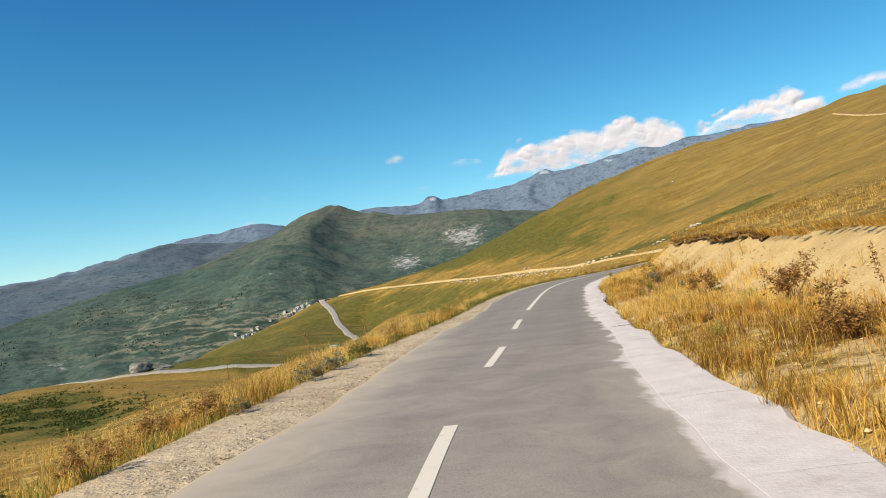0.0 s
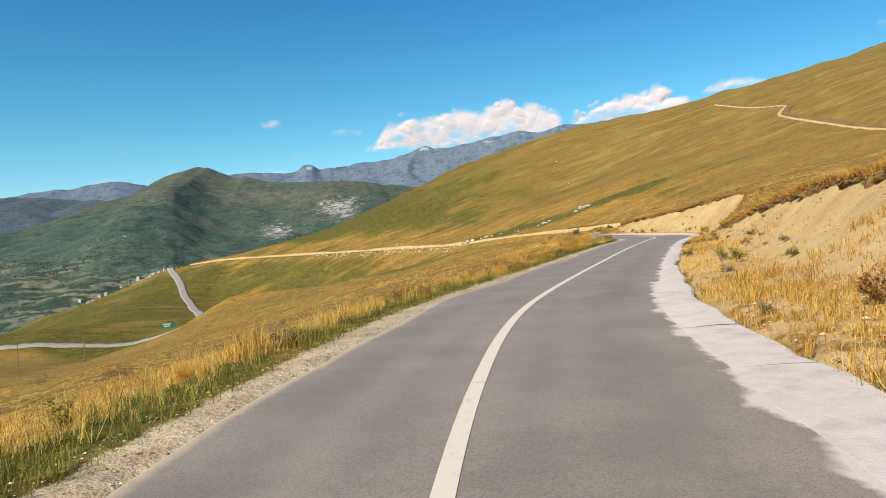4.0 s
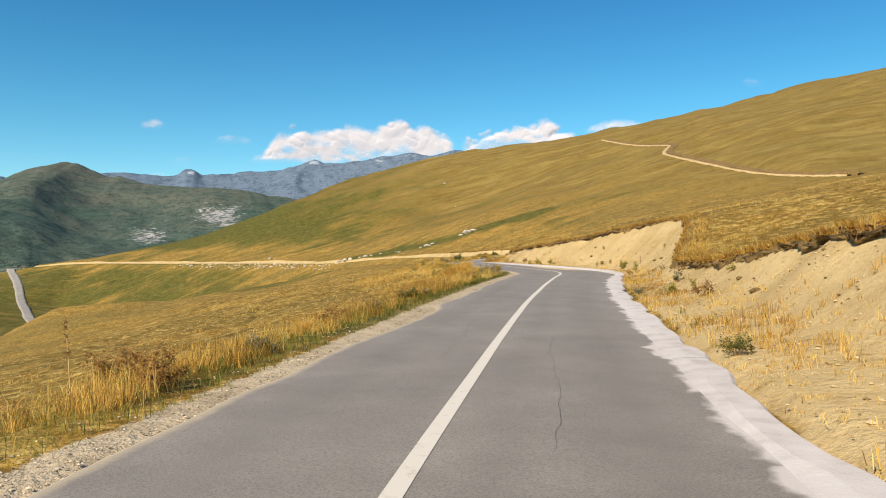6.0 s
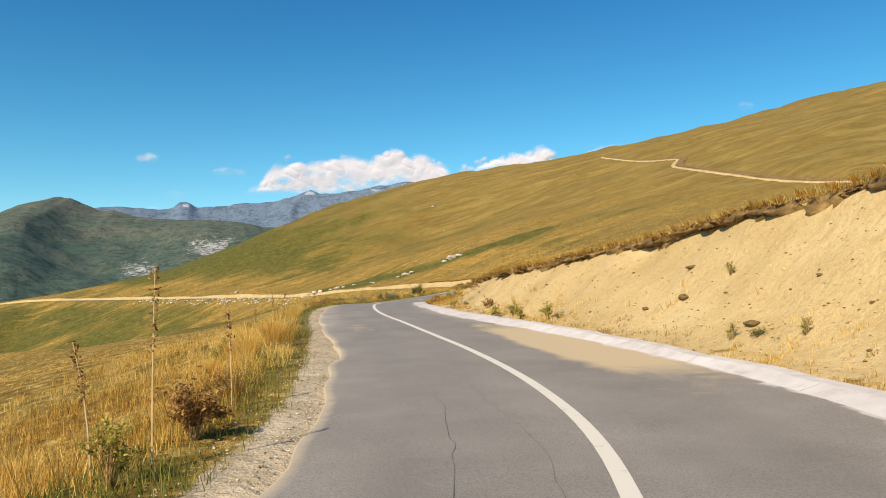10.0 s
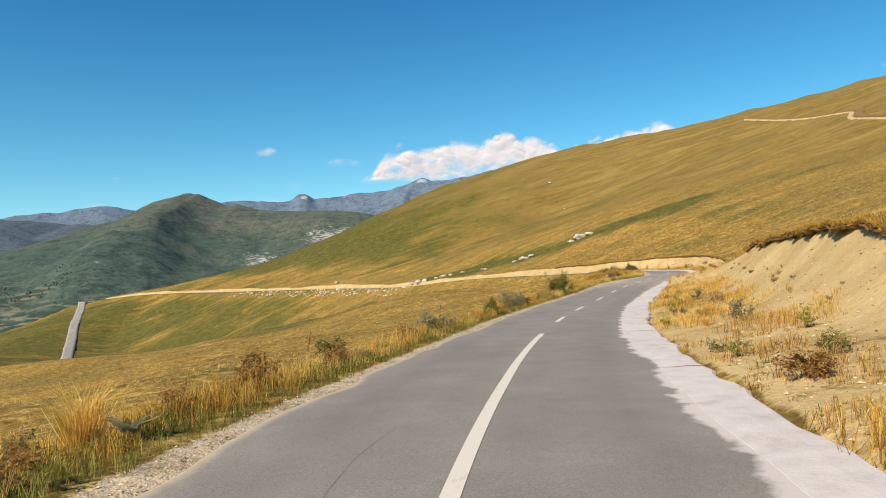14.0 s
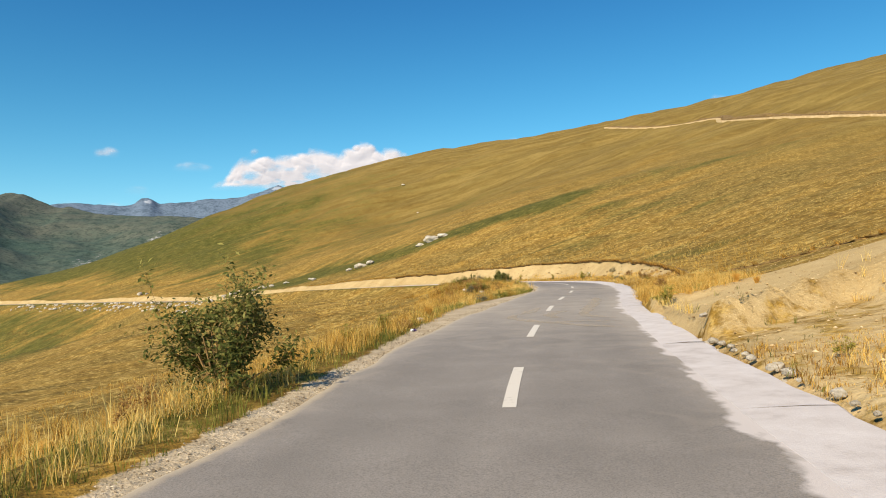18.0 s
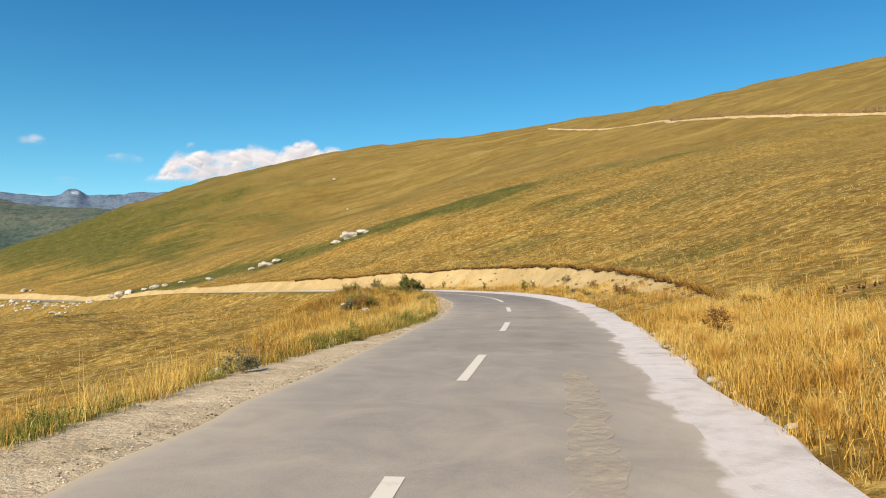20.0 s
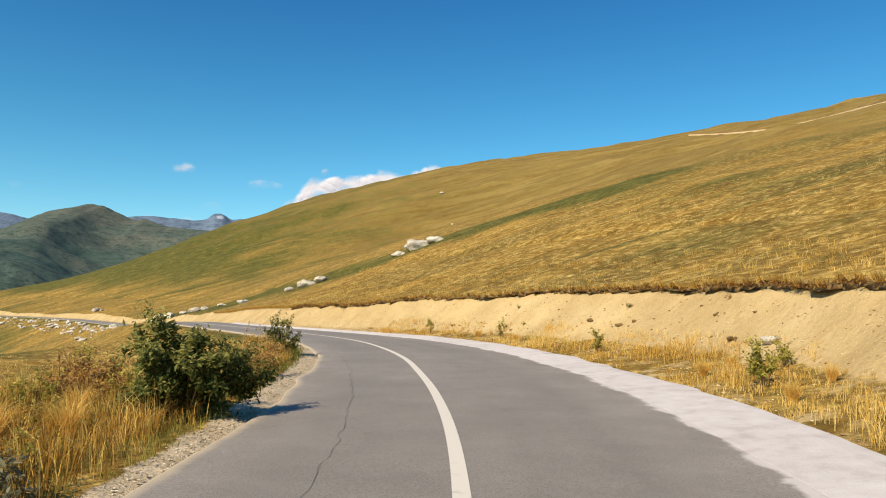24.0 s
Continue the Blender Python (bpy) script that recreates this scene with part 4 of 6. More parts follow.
cloud([(-6.9, 5.9), (-6.4, 6.1), (-5.9, 6.15), (-5.5, 5.95)], 5.7, 29, 0.95, 0.1)
cloud([(40.2, 12.15), (40.7, 12.4), (41.2, 12.4), (41.7, 12.1)], 11.95, 33, 0.6, 0.12)
cloud([(-14.9, 7.55), (-14.4, 7.7), (-13.9, 7.6)], 7.4, 36, 0.5, 0.08)

# the village across the valley
WALLS = plain("village_plaster", [(0.3, (0.55, 0.50, 0.44)), (0.7, (0.78, 0.74, 0.68))], 0.05, 0.9, per_object=0.6)
ROOFS = plain("village_roof", [(0.3, (0.20, 0.16, 0.14)), (0.7, (0.42, 0.36, 0.32))], 0.05, 0.9, per_object=0.6)
PANE = plain("dark_pane", [(0.3, (0.02, 0.025, 0.03)), (0.7, (0.05, 0.055, 0.06))], 1.0, 0.2, spec=0.5)


def house():
    home = new("house")
    tagged(home, "small pale plastered village house with a brown roof", "house", "village across the valley")
    bm = bmesh.new()
    w, d, h, top = 3.4, 2.8, 4.4, 6.2
    v = [bm.verts.new(p) for p in ((-w, -d, -4), (w, -d, -4), (w, d, -4), (-w, d, -4), (-w, -d, h), (w, -d, h), (w, d, h), (-w, d, h), (-w, 0, top), (w, 0, top))]
    for f in ((0, 1, 5, 4), (1, 2, 6, 9, 5), (2, 3, 7, 6), (3, 0, 4, 8, 7)):
        bm.faces.new([v[k] for k in f])
    part("wall", bm, WALLS, home)
    bm = bmesh.new()
    e = 0.5
    for sgn in (-1, 1):
        q = [(-w - e, sgn * (d + e), h - 0.3), (w + e, sgn * (d + e), h - 0.3), (w + e, 0, top + 0.25), (-w - e, 0, top + 0.25)]
        lo, hi = [bm.verts.new(p) for p in q], [bm.verts.new((p[0], p[1], p[2] + 0.3)) for p in q]
        bm.faces.new(lo), bm.faces.new(hi)
        for k in range(4):
            bm.faces.new((lo[k], lo[(k + 1) % 4], hi[(k + 1) % 4], hi[k]))
    part("roof", bm, ROOFS, home)
    for px, pz in ((-1.9, 0.9), (0, 0.9), (1.9, 0.9), (-1.9, 3.0), (0, 3.0), (1.9, 3.0)):
        bm = bmesh.new()
        bmesh.ops.create_cube(bm, size=1.0, matrix=Matrix.LocRotScale((px, -d - 0.02, pz), None, (0.8, 0.12, 1.1)))
        part("window", bm, PANE, home)
    return home


home = house()
fx, fy, fz = front_at
f_az, f_el = np.degrees(np.arctan2(fx, fy)), np.degrees(np.arctan2(fz, np.hypot(fx, fy)))
rng = np.random.RandomState(4)
spots = []
for k in range(110):
    u = rng.rand()
    a0 = -17.2 + 6.2 * u + 0.25 * rng.randn()
    e0 = -3.45 + 2.1 * u + 0.22 * rng.randn() + (0.35 if 0.55 < u < 0.85 else 0)
    j = np.unravel_index(((f_az - a0) ** 2 + (f_el - e0) ** 2).argmin(), fx.shape)
    spots.append((fx[j], fy[j], fz[j]))
for k, (hx, hy, hz) in reversed(list(enumerate(spots))):
    m = Matrix.Translation((hx, hy, hz + 0.6)) @ pose(0, 0, 0, 0, 0, rng.choice([0, 90]) + rng.uniform(-25, 25)) @ Matrix.Scale(rng.uniform(0.8, 1.2), 4)
    if k == 0:
        home.matrix_basis = m
    else:
        copy_thing(home, m)

woods = mountain_material("far_woods", (0.062, 0.092, 0.072), (0.105, 0.135, 0.098), (0.05, 0.06, 0.05), 0.02, 0.1, (0.05, 0.06, 0.05))
rng = np.random.RandomState(9)
cand = np.flatnonzero((f_az > -36) & (f_az < 4) & (f_el < 1.5) & (f_el > -8))
pick = rng.choice(cand, 24000)
wx, wy, wz = (v.ravel()[pick] + rng.uniform(-6, 6, len(pick)) for v in (fx, fy, fz))
grove = value_noise(wx, wy, 130, 301) + 0.8 * value_noise(wx, wy, 45, 302) + 0.9 * np.exp(-((f_az.ravel()[pick] + 13.5) / 3.5) ** 2 - ((f_el.ravel()[pick] + 1.5) / 1.5) ** 2)
ok = grove > 0.45
wx, wy, wz = wx[ok], wy[ok], wz[ok] - 1.0
n = len(wx)
crown = np.array([(1, 0, 0.5), (-0.5, 0.87, 0.5), (-0.5, -0.87, 0.5), (0.3, 0.5, 1.3), (0.3, -0.5, 1.2), (-0.6, 0, 1.3), (0, 0, 1.7), (0, 0, -0.3)])
tri = np.array([(0, 1, 3), (1, 2, 5), (2, 0, 4), (0, 3, 4), (1, 5, 3), (2, 4, 5), (3, 6, 4), (4, 6, 5), (5, 6, 3), (1, 0, 7), (2, 1, 7), (0, 2, 7)])
size = 0.8 + 2.0 * rng.rand(n) ** 2
pv = crown[None] * size[:, None, None] * (0.75 + 0.5 * rng.rand(n, 8, 1)) + np.stack([wx, wy, wz], 1)[:, None]
ob = part_raw("far_trees", pv.reshape(-1, 3), (tri[None] + 8 * np.arange(n)[:, None, None]).reshape(-1, 3), woods)
tagged(ob, "dark scrub and tree clumps on the mountain across the valley", "trees", kind="stuff")

SOD = plain("turf_edge", [(0.3, (0.07, 0.045, 0.018)), (0.5, (0.19, 0.12, 0.045)), (0.72, (0.38, 0.26, 0.10))], 3.0, 1.0, 6.0, 12, 0.06)

# ---------------------------------------------------------------- tracks and the lower road
def draped(name, points, width, material, lift, label, parent=None):
    line = rounded(through_points(points, 1.0), 3)
    t = np.gradient(line[:, :2], axis=0)
    t /= np.linalg.norm(t, axis=1)[:, None]
    n = np.c_[t[:, 1], -t[:, 0]]
    off = np.array([-0.5, -0.46, -0.25, 0, 0.25, 0.46, 0.5])[None] * (width * (1 + 0.08 * value_noise(np.arange(len(line)) * 1.0, 0 * line[:, 0], 9.0, 90)))[:, None]
    x, y = line[:, :1] + off * n[:, :1], line[:, 1:2] + off * n[:, 1:2]
    z = land(x.ravel(), y.ravel())[0].reshape(x.shape)
    z = z.mean(1, keepdims=True) * 0.5 + z * 0.5 + lift
    z[:, 0] -= lift + 0.5
    z[:, -1] -= lift + 0.5
    ob = sheet(name, x, y, z, material)
    return tagged(ob, label, "road", kind="structure")


draped("track", [tuple(p[:2]) for p in BENCH[4:-4:4]], 1.8, TRACK, 0.5, "pale eroded dirt track across the grassy hillside")
# the low bank that the track's upper side is cut into
tb = BENCH[4:-4]
bank_n = BENCH_N[4:-4]
ragged = 0.35 * value_noise(np.arange(len(tb)) * 2.0, 0 * tb[:, 0], 7.0, 95) + 0.3 * value_noise(np.arange(len(tb)) * 2.0, 0 * tb[:, 0], 3.0, 96)
bank = []
for over, up in ((1.15, -0.3), (1.2, 0.55), (1.35, 0.95), (2.0, 1.05), (4.5, 0.2)):
    bx, by = tb[:, 0] + over * bank_n[:, 0], tb[:, 1] + over * bank_n[:, 1]
    bank.append((bx, by, land(bx, by)[0] + up * (1 + ragged if up > 0.5 else 1)))
# the dark turf colour here draws the shadow line along the cut
tagged(sheet("track_bank", *(np.stack([b[k] for b in bank], 1) for k in range(3)), SOD), "broken earth bank above the dirt track, coloured dark for its shadow", "bank", kind="structure")
PALE_ROAD = plain("worn_road", [(0.3, (0.24, 0.225, 0.205)), (0.7, (0.36, 0.335, 0.30))], 0.4, 0.85, 6.0)
draped("lower_road", [(-128, 665), (-110, 602), (-93, 538), (-77, 482), (-62, 425), (-53, 388), (-56, 374), (-66, 369), (-84, 369), (-117, 368), (-153, 369), (-200, 376), (-250, 390)], 5.0, PALE_ROAD, 0.5, "pale road running down over the spur below")# ---------------------------------------------------------------- turf over the cutting
def lip_line(i):
    """Where the cutting runs out into the hillside, as distances from the road."""
    dd = np.arange(3.0, 16.0, 0.15)
    D = np.tile(dd, (len(i), 1))
    gx, gy = LINE[i, 0][:, None] + D * RIGHT[i, 0][:, None], LINE[i, 1][:, None] + D * RIGHT[i, 1][:, None]
    bare = land(gx.ravel(), gy.ravel())[1].reshape(D.shape)
    last = D.shape[1] - 1 - np.argmax(bare[:, ::-1] > 0.3, axis=1)
    return dd[last]


li = np.arange(at_y(-20), at_y(330))
ld = lip_line(li)
ld = rounded(ld[:, None], 2)[:, 0] + 0.10 * value_noise(ALONG[li], 0 * ALONG[li], 1.3, 101) + 0.08 * value_noise(ALONG[li], 0 * ALONG[li], 0.5, 102)
edge_z = land(LINE[li, 0] + (ld + 0.08) * RIGHT[li, 0], LINE[li, 1] + (ld + 0.08) * RIGHT[li, 1])[0]
TURF = np.arange(ALONG[at_y(22)], ALONG[at_y(290)], 0.11)


def on_lip(a, s=TURF):
    return np.interp(s, ALONG[li], a)


tn = lambda size, seed: value_noise(TURF, 0 * TURF, size, seed)
thick = 0.20 + 0.12 * tn(3.1, 103) + 0.14 * tn(0.8, 104) + 0.10 * tn(0.3, 105) + 0.2 * bell(on_lip(LY[li]), 97, 10)
thick = np.clip(thick, 0.03, None) * (1 - 0.6 * smooth(on_lip(LY[li]), 128, 150)) * (0.35 + 0.65 * smooth(on_lip(LY[li]), 20, 60))
thick = thick * (1 - 0.75 * smooth(on_lip(LY[li]), 186, 206))
hang = 1 - 0.6 * smooth(on_lip(LY[li]), 186, 206)
turf_d = on_lip(ld)
turf_z = on_lip(edge_z) - 1.5 * smooth(on_lip(LY[li]), 186, 190) * (1 - smooth(on_lip(LY[li]), 206, 210))      # none across the ramp
prof = []
for k, (back, up) in enumerate(((0.55, -0.10), (0.3, -0.01), (0.08, 0.03), (-0.12, 0.02), (-0.26, -0.12), (-0.32, -0.45), (-0.24, -0.8), (-0.10, -1.1), (0.15, -1.25))):
    d = turf_d + back * (hang if back < 0 else 1) + (0.0 if back > 0.2 else 0.16 * tn(0.55, 110 + k) + 0.12 * tn(0.22, 120 + k))
    f = [on_lip(v[li]) for v in (LINE[:, 0], LINE[:, 1], RIGHT[:, 0], RIGHT[:, 1])]
    x, y = f[0] + d * f[2], f[1] + d * f[3]
    prof.append((x, y, np.where(up > -0.2, np.where(turf_z < on_lip(edge_z) - 0.1, turf_z, np.maximum(land(x, y)[0], turf_z)) + up, turf_z + up * thick) + 0.05 * tn(0.3, 130 + k)))
turf = sheet("turf_edge", *(np.stack([p[k] for p in prof], 1) for k in range(3)), SOD)
tagged(turf, "dark overhanging turf and roots along the cutting's lip", "turf", kind="structure")

# ---------------------------------------------------------------- grass
def grass_material(name, stops, rough=0.75):
    m, n, l, b = shader(name, rough, 0.15)
    col = ramp(n, l, attr(n, "tint"), stops)
    l.new(col, b.inputs["Base Color"])
    tr = n.new("ShaderNodeBsdfTranslucent")
    l.new(col, tr.inputs["Color"])
    mx = n.new("ShaderNodeMixShader")
    mx.inputs[0].default_value = 0.42
    l.new(b.outputs[0], mx.inputs[1])
    l.new(tr.outputs[0], mx.inputs[2])
    l.new(mx.outputs[0], n["Material Output"].inputs["Surface"])
    return m


DRY = grass_material("dry_grass", [(0.0, (0.20, 0.100, 0.018)), (0.3, (0.52, 0.290, 0.052)), (0.62, (0.81, 0.520, 0.118)), (1.0, (0.90, 0.70, 0.26))])
LUSH = grass_material("green_grass", [(0.0, (0.06, 0.08, 0.016)), (0.5, (0.18, 0.195, 0.036)), (1.0, (0.38, 0.35, 0.085))])
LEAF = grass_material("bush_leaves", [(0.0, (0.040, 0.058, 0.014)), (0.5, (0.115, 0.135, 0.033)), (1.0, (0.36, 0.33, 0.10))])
SAGE = grass_material("grey_leaves", [(0.0, (0.11, 0.115, 0.065)), (0.5, (0.24, 0.235, 0.14)), (1.0, (0.42, 0.37, 0.22))])
WEED = grass_material("yellow_weeds", [(0.0, (0.17, 0.165, 0.033)), (0.5, (0.38, 0.345, 0.065)), (1.0, (0.60, 0.50, 0.14))])
RUST = grass_material("dry_weeds", [(0.0, (0.14, 0.07, 0.025)), (0.5, (0.34, 0.18, 0.055)), (1.0, (0.56, 0.36, 0.13))])
STRAW = plain("pale_straw", [(0.3, (0.50, 0.35, 0.16)), (0.7, (0.72, 0.55, 0.30))], 4.0, 0.85)
STEM = plain("dry_stem", [(0.3, (0.22, 0.13, 0.05)), (0.7, (0.42, 0.28, 0.12))], 4.0, 0.9)


def blades(px, py, pz, length, width, lean, rng, tint, bend=0.35, heading=None):
    """Points, faces and tints of upright tapering blades that lean and bend at random."""
    n = len(px)
    turn = rng.rand(n) * 2 * np.pi if heading is None else heading
    face = rng.rand(n) * np.pi
    lx, ly = np.cos(turn) * lean, np.sin(turn) * lean
    wx, wy = np.cos(face) * width / 2, np.sin(face) * width / 2
    base = np.stack([px, py, pz - 0.03], 1)
    mid = base + np.stack([lx * length * 0.4, ly * length * 0.4, length * 0.62], 1)
    tip = base + np.stack([lx * length * (1 + bend), ly * length * (1 + bend), length * (1 - 0.35 * lean)], 1)
    side = np.stack([wx, wy, 0 * wx], 1)
    verts = np.stack([base - side, base + side, mid + side * 0.75, mid - side * 0.75, tip], 1).reshape(-1, 3)
    k = 5 * np.arange(n)[:, None]
    faces = np.concatenate([k + [0, 1, 2], k + [0, 2, 3], k + [3, 2, 4]])
    return verts, faces, np.repeat(tint, 5)


def sward(name, y0, y1, d0, d1, count, tall, wide, material, seed, keep=None, label="", tuft=3, lean=0.45, kind="stuff"):
    """A stretch of grass along the road between two distances from it (numbers, or functions of the samples), in tufts."""
    rng = np.random.RandomState(seed)
    roots = count // tuft
    i = rng.randint(at_y(y0), at_y(y1), roots)
    a, b = (d0[i] if isinstance(d0, np.ndarray) else d0), (d1[i] if isinstance(d1, np.ndarray) else d1)
    d = a + (b - a) * rng.rand(roots)
    s = rng.rand(roots)[:, None] * STEP
    x, y = LINE[i, 0] + d * RIGHT[i, 0] + s[:, 0] * AHEAD[i, 0], LINE[i, 1] + d * RIGHT[i, 1] + s[:, 0] * AHEAD[i, 1]
    z, bare, gravel, green, rank = land(x, y)
    ok = np.ones(roots, bool) if keep is None else keep(x, y, d, i, bare, gravel, rng)
    x, y, z = x[ok], y[ok], z[ok]
    size = 0.30 + 1.05 * (value_noise(x, y, 1.1, seed) * 0.5 + 0.5) ** 2 + 0.7 * rng.rand(len(x)) ** 3
    hue = 0.46 + 0.34 * fractal(x, y, 4.0, seed + 1, 3) + 0.22 * value_noise(x, y, 14.0, seed + 2)
    x, y, z, size, hue = (np.repeat(v, tuft) for v in (x, y, z, size, hue))
    n = len(x)
    spread = 0.035 + 0.006 * tuft * tall
    x, y = x + rng.randn(n) * spread, y + rng.randn(n) * spread
    v, f, tint = blades(x, y, z, tall * size * (0.6 + 0.6 * rng.rand(n)), wide * (0.7 + 0.6 * rng.rand(n)), lean * rng.rand(n), rng, np.clip(hue + 0.06 + 0.30 * rng.randn(n), 0, 1))
    ob = part_raw(name, v, f, material, None, (("tint", tint),))
    return tagged(ob, label, "grass", kind=kind)


def clumpy(level, scale, seed):
    return lambda x, y, d, i, bare, gravel, rng: (value_noise(x, y, scale, seed) * 0.7 + 0.5 * rng.randn(len(x)) > level) & (gravel < 0.75)


def grassy(level, scale, seed):
    return lambda x, y, d, i, bare, gravel, rng: (value_noise(x, y, scale, seed) * 0.7 + 0.5 * rng.randn(len(x)) > level) & (bare < 0.9)


W1 = W_LEFT + 1.0 - 0.25 * smooth(LY, 130, 150) - 0.25 * bell(LY, 217, 5)
G_L = "tufts of golden dry grass on the roadside"
for y0, y1, sd in ((-3, 80, 201), (80, 160, 211), (160, 262, 202)):
    sward("dry_grass", y0, y1, -(W1 + 0.05), -5.8, 150000, 0.42, 0.0065, DRY, sd, clumpy(0.22, 1.1, sd + 100), G_L, 16, 0.85)
    sward("dry_grass", y0, y1, -(W1 + 0.2), -9.5, 75000, 0.17, 0.008, DRY, sd + 1, clumpy(-0.3, 2.4, sd + 101), "short dry grass on the roadside", 4, 0.9)
    sward("dry_grass", y0, y1, -5.2, -12.0, 70000, 0.40, 0.009, DRY, sd + 2, clumpy(0.05, 2.6, sd + 102), G_L, 10, 0.7)
sward("dry_grass", -3, 290, -11.0, -26.0, 70000, 0.20, 0.013, DRY, 220, clumpy(-0.1, 4.0, 303), "golden dry grass on the slope below the road", 7, 0.7)
sward("green_grass", -3, 262, -(W1 - 0.4), -(W1 + 1.3), 150000, 0.23, 0.008, LUSH, 204, clumpy(-0.4, 1.7, 304), "short green grass beside the gravel", 6, 0.9)
lip_all = np.interp(np.arange(len(LINE)), li, ld)
sward("dry_grass", -8, 58, KERB - 0.02, lip_all - 0.6, 130000, 0.28, 0.008, DRY, 205, lambda x, y, d, i, b, g, r: (value_noise(x, y, 1.3, 305) + 0.4 * r.randn(len(x)) - (1.6 - 1.0 * smooth(LY[i], 28, 40)) * np.clip(d - FOOT[i] - 0.2, 0, 1) > -0.25), "golden dry grass between gutter and cutting", 11, 0.75)
sward("dry_grass", -8, 135, KERB - 0.02, KERB + 1.1, 46000, 0.13, 0.008, DRY, 215, lambda x, y, d, i, b, g, r: (value_noise(x, y, 0.9, 315) + 0.3 * r.randn(len(x)) > 0.05), "short dry grass along the gutter", 6, 0.9)
sward("dry_grass", 58, 135, KERB + 0.1, lip_all - 0.8, 48000, 0.21, 0.008, DRY, 206, lambda x, y, d, i, b, g, r: (value_noise(x, y, 1.1, 306) + 0.3 * r.randn(len(x)) - 0.5 * np.clip(d - FOOT[i], 0, 1.5) + 0.3 * bell(LY[i], 72, 9) > 0.2), "sparse dry tufts on bare loam", 10, 0.8)
sward("dry_grass", 135, 270, KERB - 0.02, FOOT + 0.7, 140000, 0.27, 0.008, DRY, 207, lambda x, y, d, i, b, g, r: (value_noise(x, y, 1.2, 307) + 0.35 * r.randn(len(x)) - 5.0 * (b > 1.2) - 0.5 * bell(LY[i], 150, 8) - 1.2 * bell(LY[i], 190.5, 3) > -0.12), "golden dry grass between gutter and cutting", 10, 0.8)
sward("green_grass", -5, 270, KERB + 0.05, FOOT + 0.4, 26000, 0.16, 0.009, LUSH, 208, clumpy(0.4, 1.2, 308), "green weeds among dry grass", 9, 0.9)
sward("dry_grass", -10, 300, lip_all - 0.3, lip_all + 7, 190000, 0.24, 0.009, DRY, 209, grassy(-0.1, 1.9, 309), "dry grass above the cutting", 9, 0.8)
sward("dry_grass", -10, 320, lip_all + 6, lip_all + 30, 120000, 0.15, 0.011, DRY, 210, grassy(0.0, 4.0, 310), "dry grass on the hillside", 8, 0.8)
sward("green_grass", -10, 320, lip_all + 2, lip_all + 30, 40000, 0.15, 0.012, LUSH, 221, clumpy(0.45, 7.0, 321), "green grass in patches on the hillside", 8, 0.9)
sward("dry_grass", 52, 132, lip_all - 0.15, lip_all + 1.0, 28000, 0.29, 0.008, DRY, 230, None, "tall brownish grass fringe along the turf edge", 9, 0.7)
sward("dry_grass", 198.5, 216, KERB + 0.05, KERB + 4.2, 52000, 0.36, 0.008, DRY, 233, grassy(-0.35, 1.2, 333), "thick golden grass beside the sandy turnout", 12, 0.8)
sward("dry_grass", 174, 189, KERB + 0.02, KERB + 3.8, 28000, 0.17, 0.008, DRY, 234, grassy(-0.2, 1.1, 334), "thick golden grass before the sandy ramp", 10, 0.85)
sward("brown_weeds", 52, 132, lip_all - 0.1, lip_all + 1.2, 16000, 0.24, 0.010, RUST, 235, None, "rust-brown weeds along the turf edge", 6, 0.8)
sward("green_weeds", 52, 132, lip_all - 0.25, lip_all + 0.6, 9000, 0.20, 0.012, LUSH, 236, grassy(0.1, 1.5, 336), "green weeds along the turf edge", 8, 0.9)
sward("dry_grass", 220, 252, -(W1 - 0.1), -11.0, 50000, 0.46, 0.009, DRY, 237, clumpy(0.0, 1.6, 337), "thick golden grass and weeds inside the last bend", 10, 0.6)
sward("green_weeds", 224, 254, -(W1 + 0.1), -10.0, 16000, 0.42, 0.014, WEED, 238, clumpy(0.3, 1.4, 338), "tall yellow-green weeds inside the last bend", 8, 0.6)
sward("brown_weeds", 224, 254, -(W1 + 0.1), -10.0, 12000, 0.44, 0.012, RUST, 239, clumpy(0.3, 1.4, 339), "tall rust-brown weeds inside the last bend", 8, 0.6)
# blades that hang over the lip
rng = np.random.RandomState(77)
k = rng.randint(0, len(li), 48000)
hd = ld[k] - 0.28 + 0.25 * rng.rand(len(k))
hx, hy = LINE[li[k], 0] + hd * RIGHT[li[k], 0], LINE[li[k], 1] + hd * RIGHT[li[k], 1]
hz = edge_z[k] + 0.05
lean_to = np.arctan2(-RIGHT[li[k], 1], -RIGHT[li[k], 0]) + 0.7 * rng.randn(len(k))
v, f, tint = blades(hx, hy, hz, 0.16 + 0.18 * rng.rand(len(k)), 0.011 + 0 * hx, 0.5 + 0.9 * rng.rand(len(k)), rng, np.clip(0.5 + 0.25 * rng.randn(len(k)), 0, 1), 0.4, lean_to)
tagged(part_raw("lip_grass", v, f, DRY, None, (("tint", tint),)), "dry grass hanging over the turf edge", "grass", kind="stuff")

